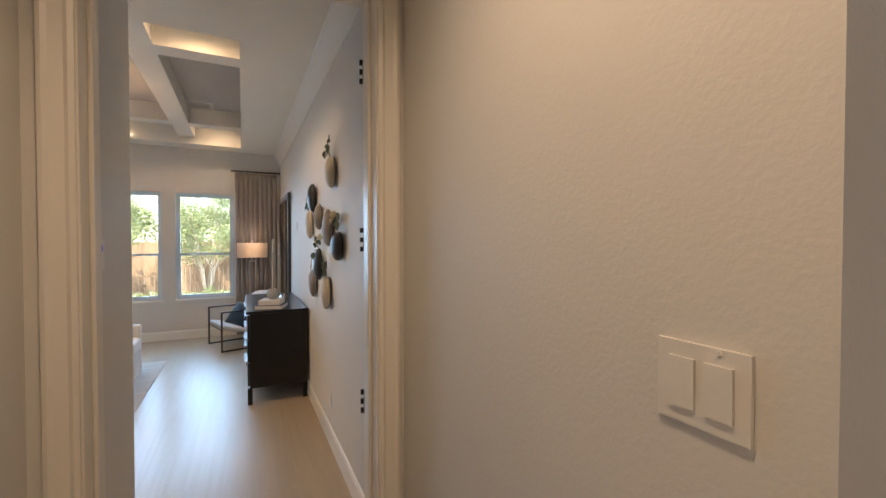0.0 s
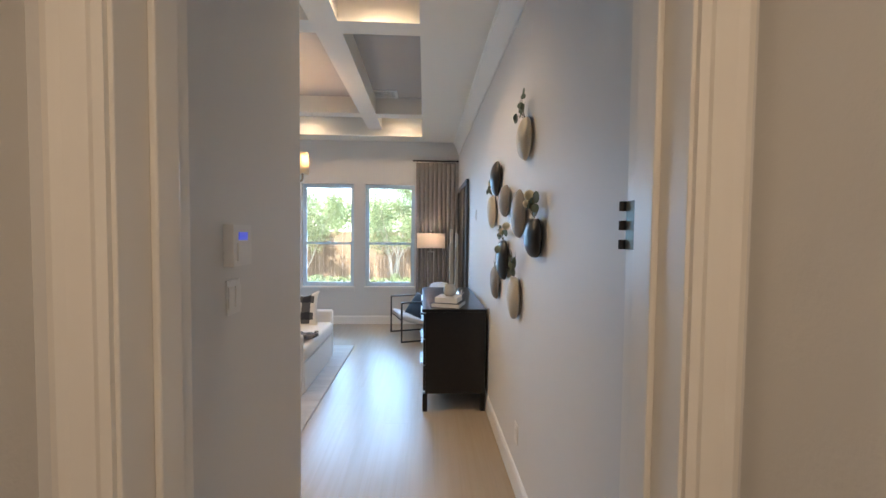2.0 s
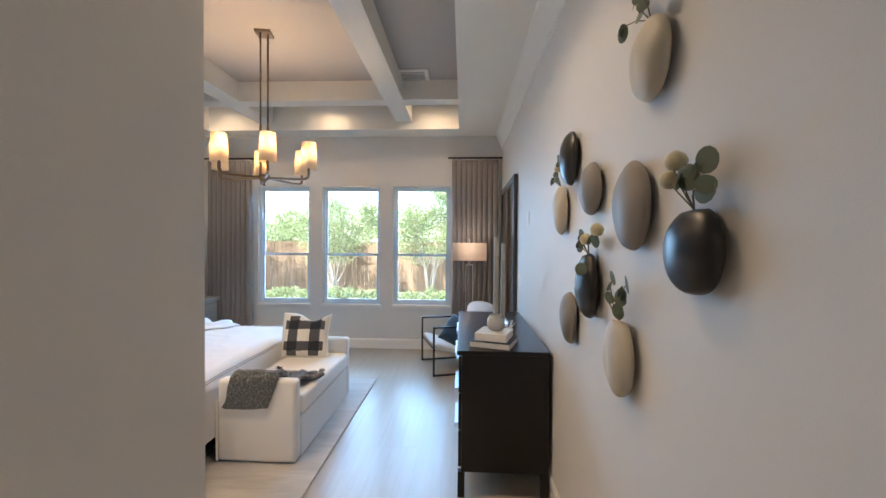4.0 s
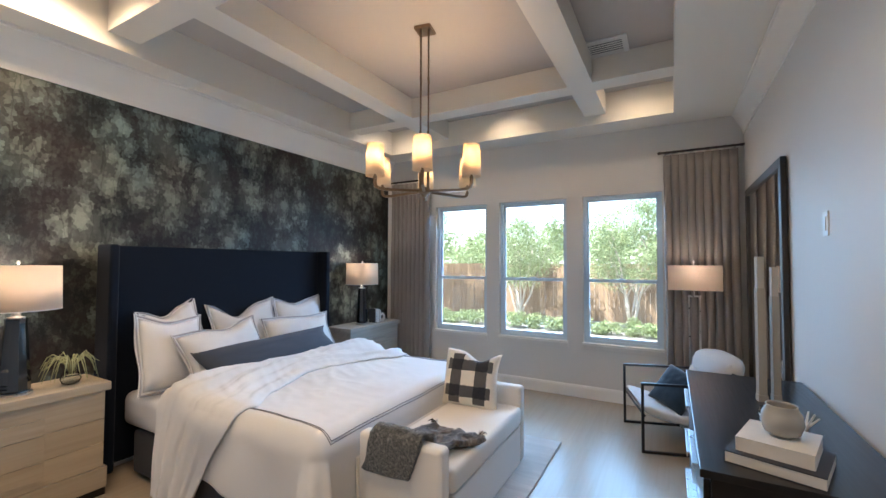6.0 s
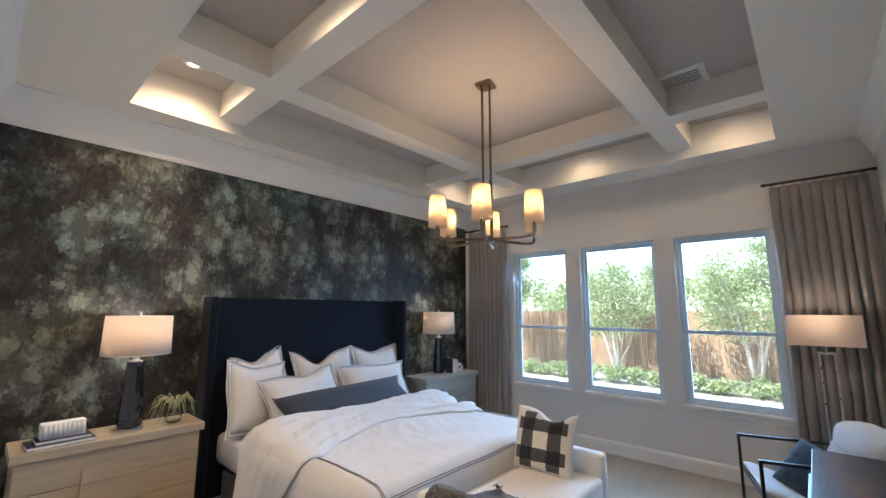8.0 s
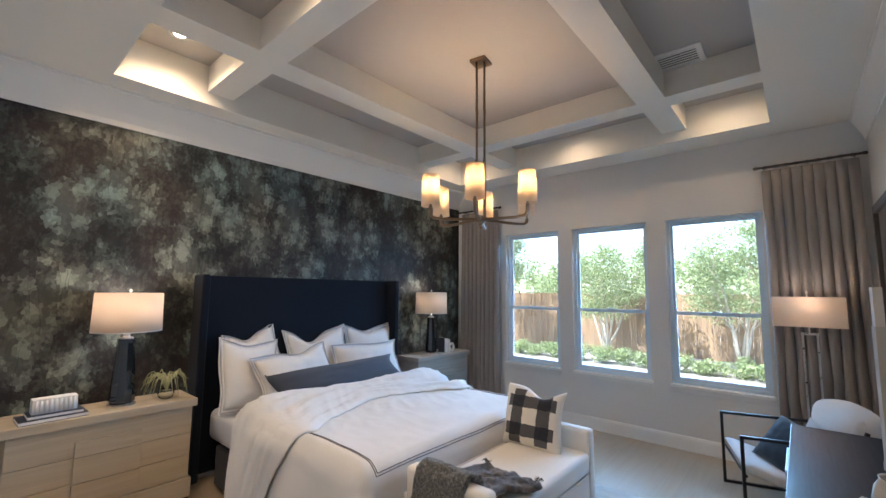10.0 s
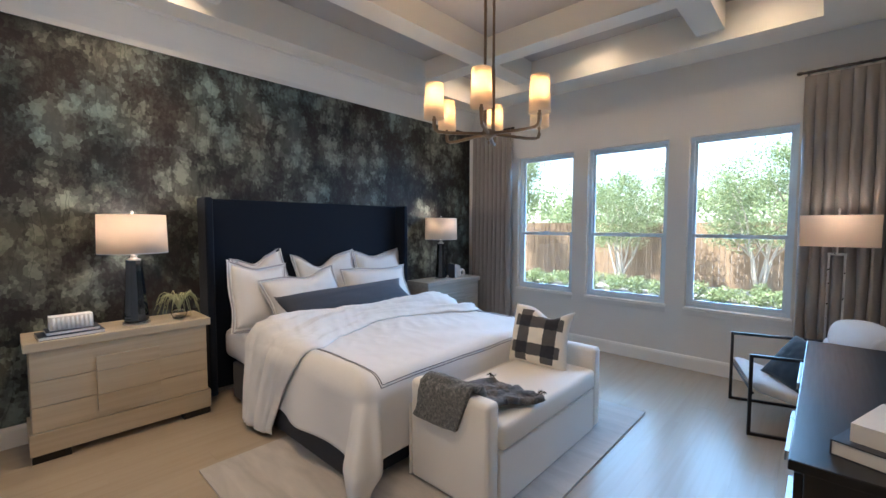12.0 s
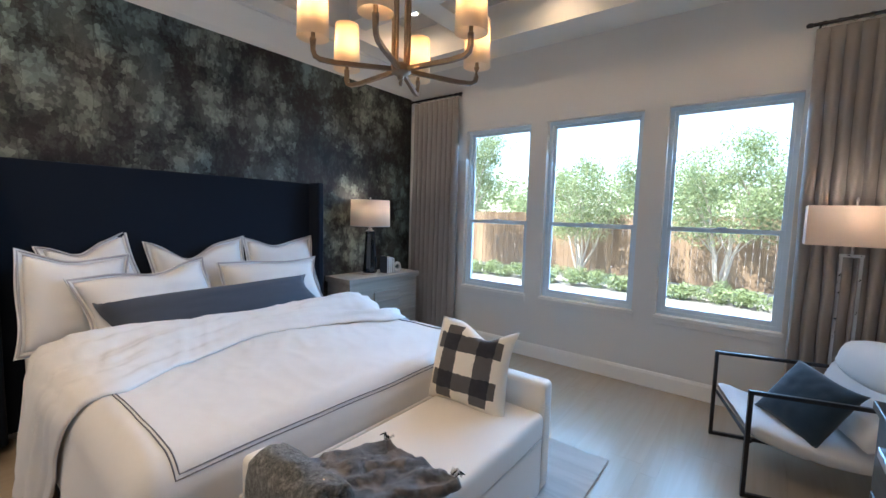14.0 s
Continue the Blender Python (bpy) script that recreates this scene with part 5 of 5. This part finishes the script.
def leaf_cloud(centres, count, size, seed):
    """Many small folded leaves round the given clump centres (x, y, z, radius)."""
    rng = np.random.default_rng(seed)
    ids = rng.integers(0, len(centres), count)
    cs = np.array(centres)[ids]
    d = rng.normal(size=(count, 3))
    d /= np.linalg.norm(d, axis=1)[:, None]
    p = cs[:, :3] + d * (cs[:, 3] * rng.random(count) ** 0.45)[:, None] * np.array([1, 1, 0.8])
    a = rng.normal(size=(count, 3))
    a /= np.linalg.norm(a, axis=1)[:, None]
    b = np.cross(a, rng.normal(size=(count, 3)))
    b /= np.linalg.norm(b, axis=1)[:, None]
    s = size * (0.6 + 0.8 * rng.random(count))[:, None]
    v = np.stack([p - a * s, p + b * s * 0.45, p + a * s, p - b * s * 0.45], 1).reshape(-1, 3)
    f = np.arange(count * 4).reshape(-1, 4)
    me = bpy.data.meshes.new("leaves")
    me.from_pydata(v.tolist(), [], f.tolist())
    return me


def tree(x, y, h, spread, seed, leaves, label):
    r = random.Random(seed)
    t = thing("tree", label, "tree", (x, y, GZ), group="yard trees")
    bm = bmesh.new()
    tips = []
    for k in range(6):
        a = 2 * math.pi * k / 6 + r.uniform(-0.3, 0.3)
        out = spread * r.uniform(0.25, 0.55)
        pts = []
        for s in range(7):
            q = s / 6
            pts.append((math.cos(a) * out * q ** 1.1 + r.uniform(-0.04, 0.04), math.sin(a) * out * q ** 1.1 + r.uniform(-0.04, 0.04), h * 0.72 * q ** 0.9))
        tube(pts, 0.034, 7, bm=bm, r_end=0.010)
        tips.append(pts[-1])
        for m in (2, 3, 4, 5):
            b0 = Vector(pts[m])
            a2 = a + r.uniform(-1.3, 1.3)
            e = b0 + Vector((math.cos(a2) * spread * 0.28, math.sin(a2) * spread * 0.28, h * 0.16))
            tube([b0, (b0 + e) / 2 + Vector((0, 0, 0.05)), e], 0.018, 5, bm=bm, r_end=0.006)
            tips.append(tuple(e))
    part("trunk", bm, BARK, t, "several slender pale trunks", smooth=True)
    cl = [(p[0], p[1], p[2], r.uniform(0.3, 0.55) * spread / 1.6) for p in tips]
    for k in range(16):
        a, rr_ = r.uniform(0, 6.28), spread * r.uniform(0.2, 0.8)
        cl.append((math.cos(a) * rr_, math.sin(a) * rr_, h * r.uniform(0.48, 0.95), r.uniform(0.25, 0.45) * spread / 1.6))
    me = leaf_cloud(cl, leaves, 0.030, seed)
    me.materials.append(LEAFA)
    part("crown", me, None, t, "airy light green crown")


tree(-0.75, 17.4, 3.6, 1.95, 3, 22000, "multi-stemmed young tree with pale bark before the fence")
tree(-3.75, 17.4, 3.3, 1.8, 8, 20000, "multi-stemmed young tree with pale bark before the fence")
tree(-7.2, 17.0, 4.7, 1.7, 12, 19000, "multi-stemmed young tree with pale bark before the fence")
tree(2.6, 17.4, 3.5, 1.7, 15, 9000, "multi-stemmed young tree with pale bark before the fence")
rng_h = random.Random(9)
for k in range(22):
    x = -9.5 + k * 0.58
    cl = [(rng_h.uniform(-0.2, 0.2), rng_h.uniform(-0.15, 0.15), 0.12 + rng_h.uniform(0, 0.2), 0.22) for q in range(5)]
    t = thing("shrub", "low bright green garden shrub by the fence", "shrub", (x, 16.75 + rng_h.uniform(-0.1, 0.1), GZ), group="yard shrubs")
    me = leaf_cloud(cl, 900, 0.035, 100 + k)
    me.materials.append(LEAFA)
    part("foliage", me, None, t)
far = []
fr = random.Random(21)
for k in range(60):
    far.append((-28 + k * 0.75 + fr.uniform(-0.5, 0.5), 26 + fr.uniform(-1, 2), 1.2 + fr.uniform(0, 1.6), fr.uniform(0.9, 1.6)))
me = leaf_cloud(far, 30000, 0.11, 77)
me.materials.append(LEAFA)
tagged(part("far_trees", me, None), "hazy green trees beyond the fence", "trees", kind="stuff")

# ---- floor ----
tagged(part("floor", box(XL - TW, 3.02, 0.88, YW + TW, -0.30, -0.013), plain("subfloor", (0.26, 0.19, 0.13), 0.8)), "light oak plank floor", "floor", kind="structure")
floor_ob = bpy.data.objects["floor"]
PW = 0.19
mesh_of = {}


def plank(w, l):
    key = (round(w, 3), round(l, 3))
    if key not in mesh_of:
        bm = box(0.0001, w - 0.0001, 0.0001, l - 0.0001, -0.012, 0.0)
        tops = [e for e in bm.edges if all(v.co.z > -0.001 for v in e.verts)]
        bmesh.ops.bevel(bm, geom=tops, offset=0.0004, segments=1, affect="EDGES")
        bmesh.ops.recalc_face_normals(bm, faces=bm.faces)
        me = bpy.data.meshes.new("plank")
        bm.to_mesh(me)
        bm.free()
        me.materials.append(OAK)
        mesh_of[key] = me
    return mesh_of[key]


pr = random.Random(4)


def lay(x0, x1, y0, y1):
    x = x0
    while x < x1 - 0.01:
        w = min(PW, x1 - x)
        y = y0
        first = True
        while y < y1 - 0.01:
            l = round(pr.uniform(0.5, 1.9), 1) if first else 1.9
            first = False
            l = min(l, y1 - y)
            p = part("plank", plank(w, l), None, floor_ob)
            p.location = (x, y, 0)
            y += l
        x += w


lay(XL, -0.43, YN, YW)
lay(-0.43, XR, DY0, YW)
lay(-0.28, 0.855, 1.0, DY0)
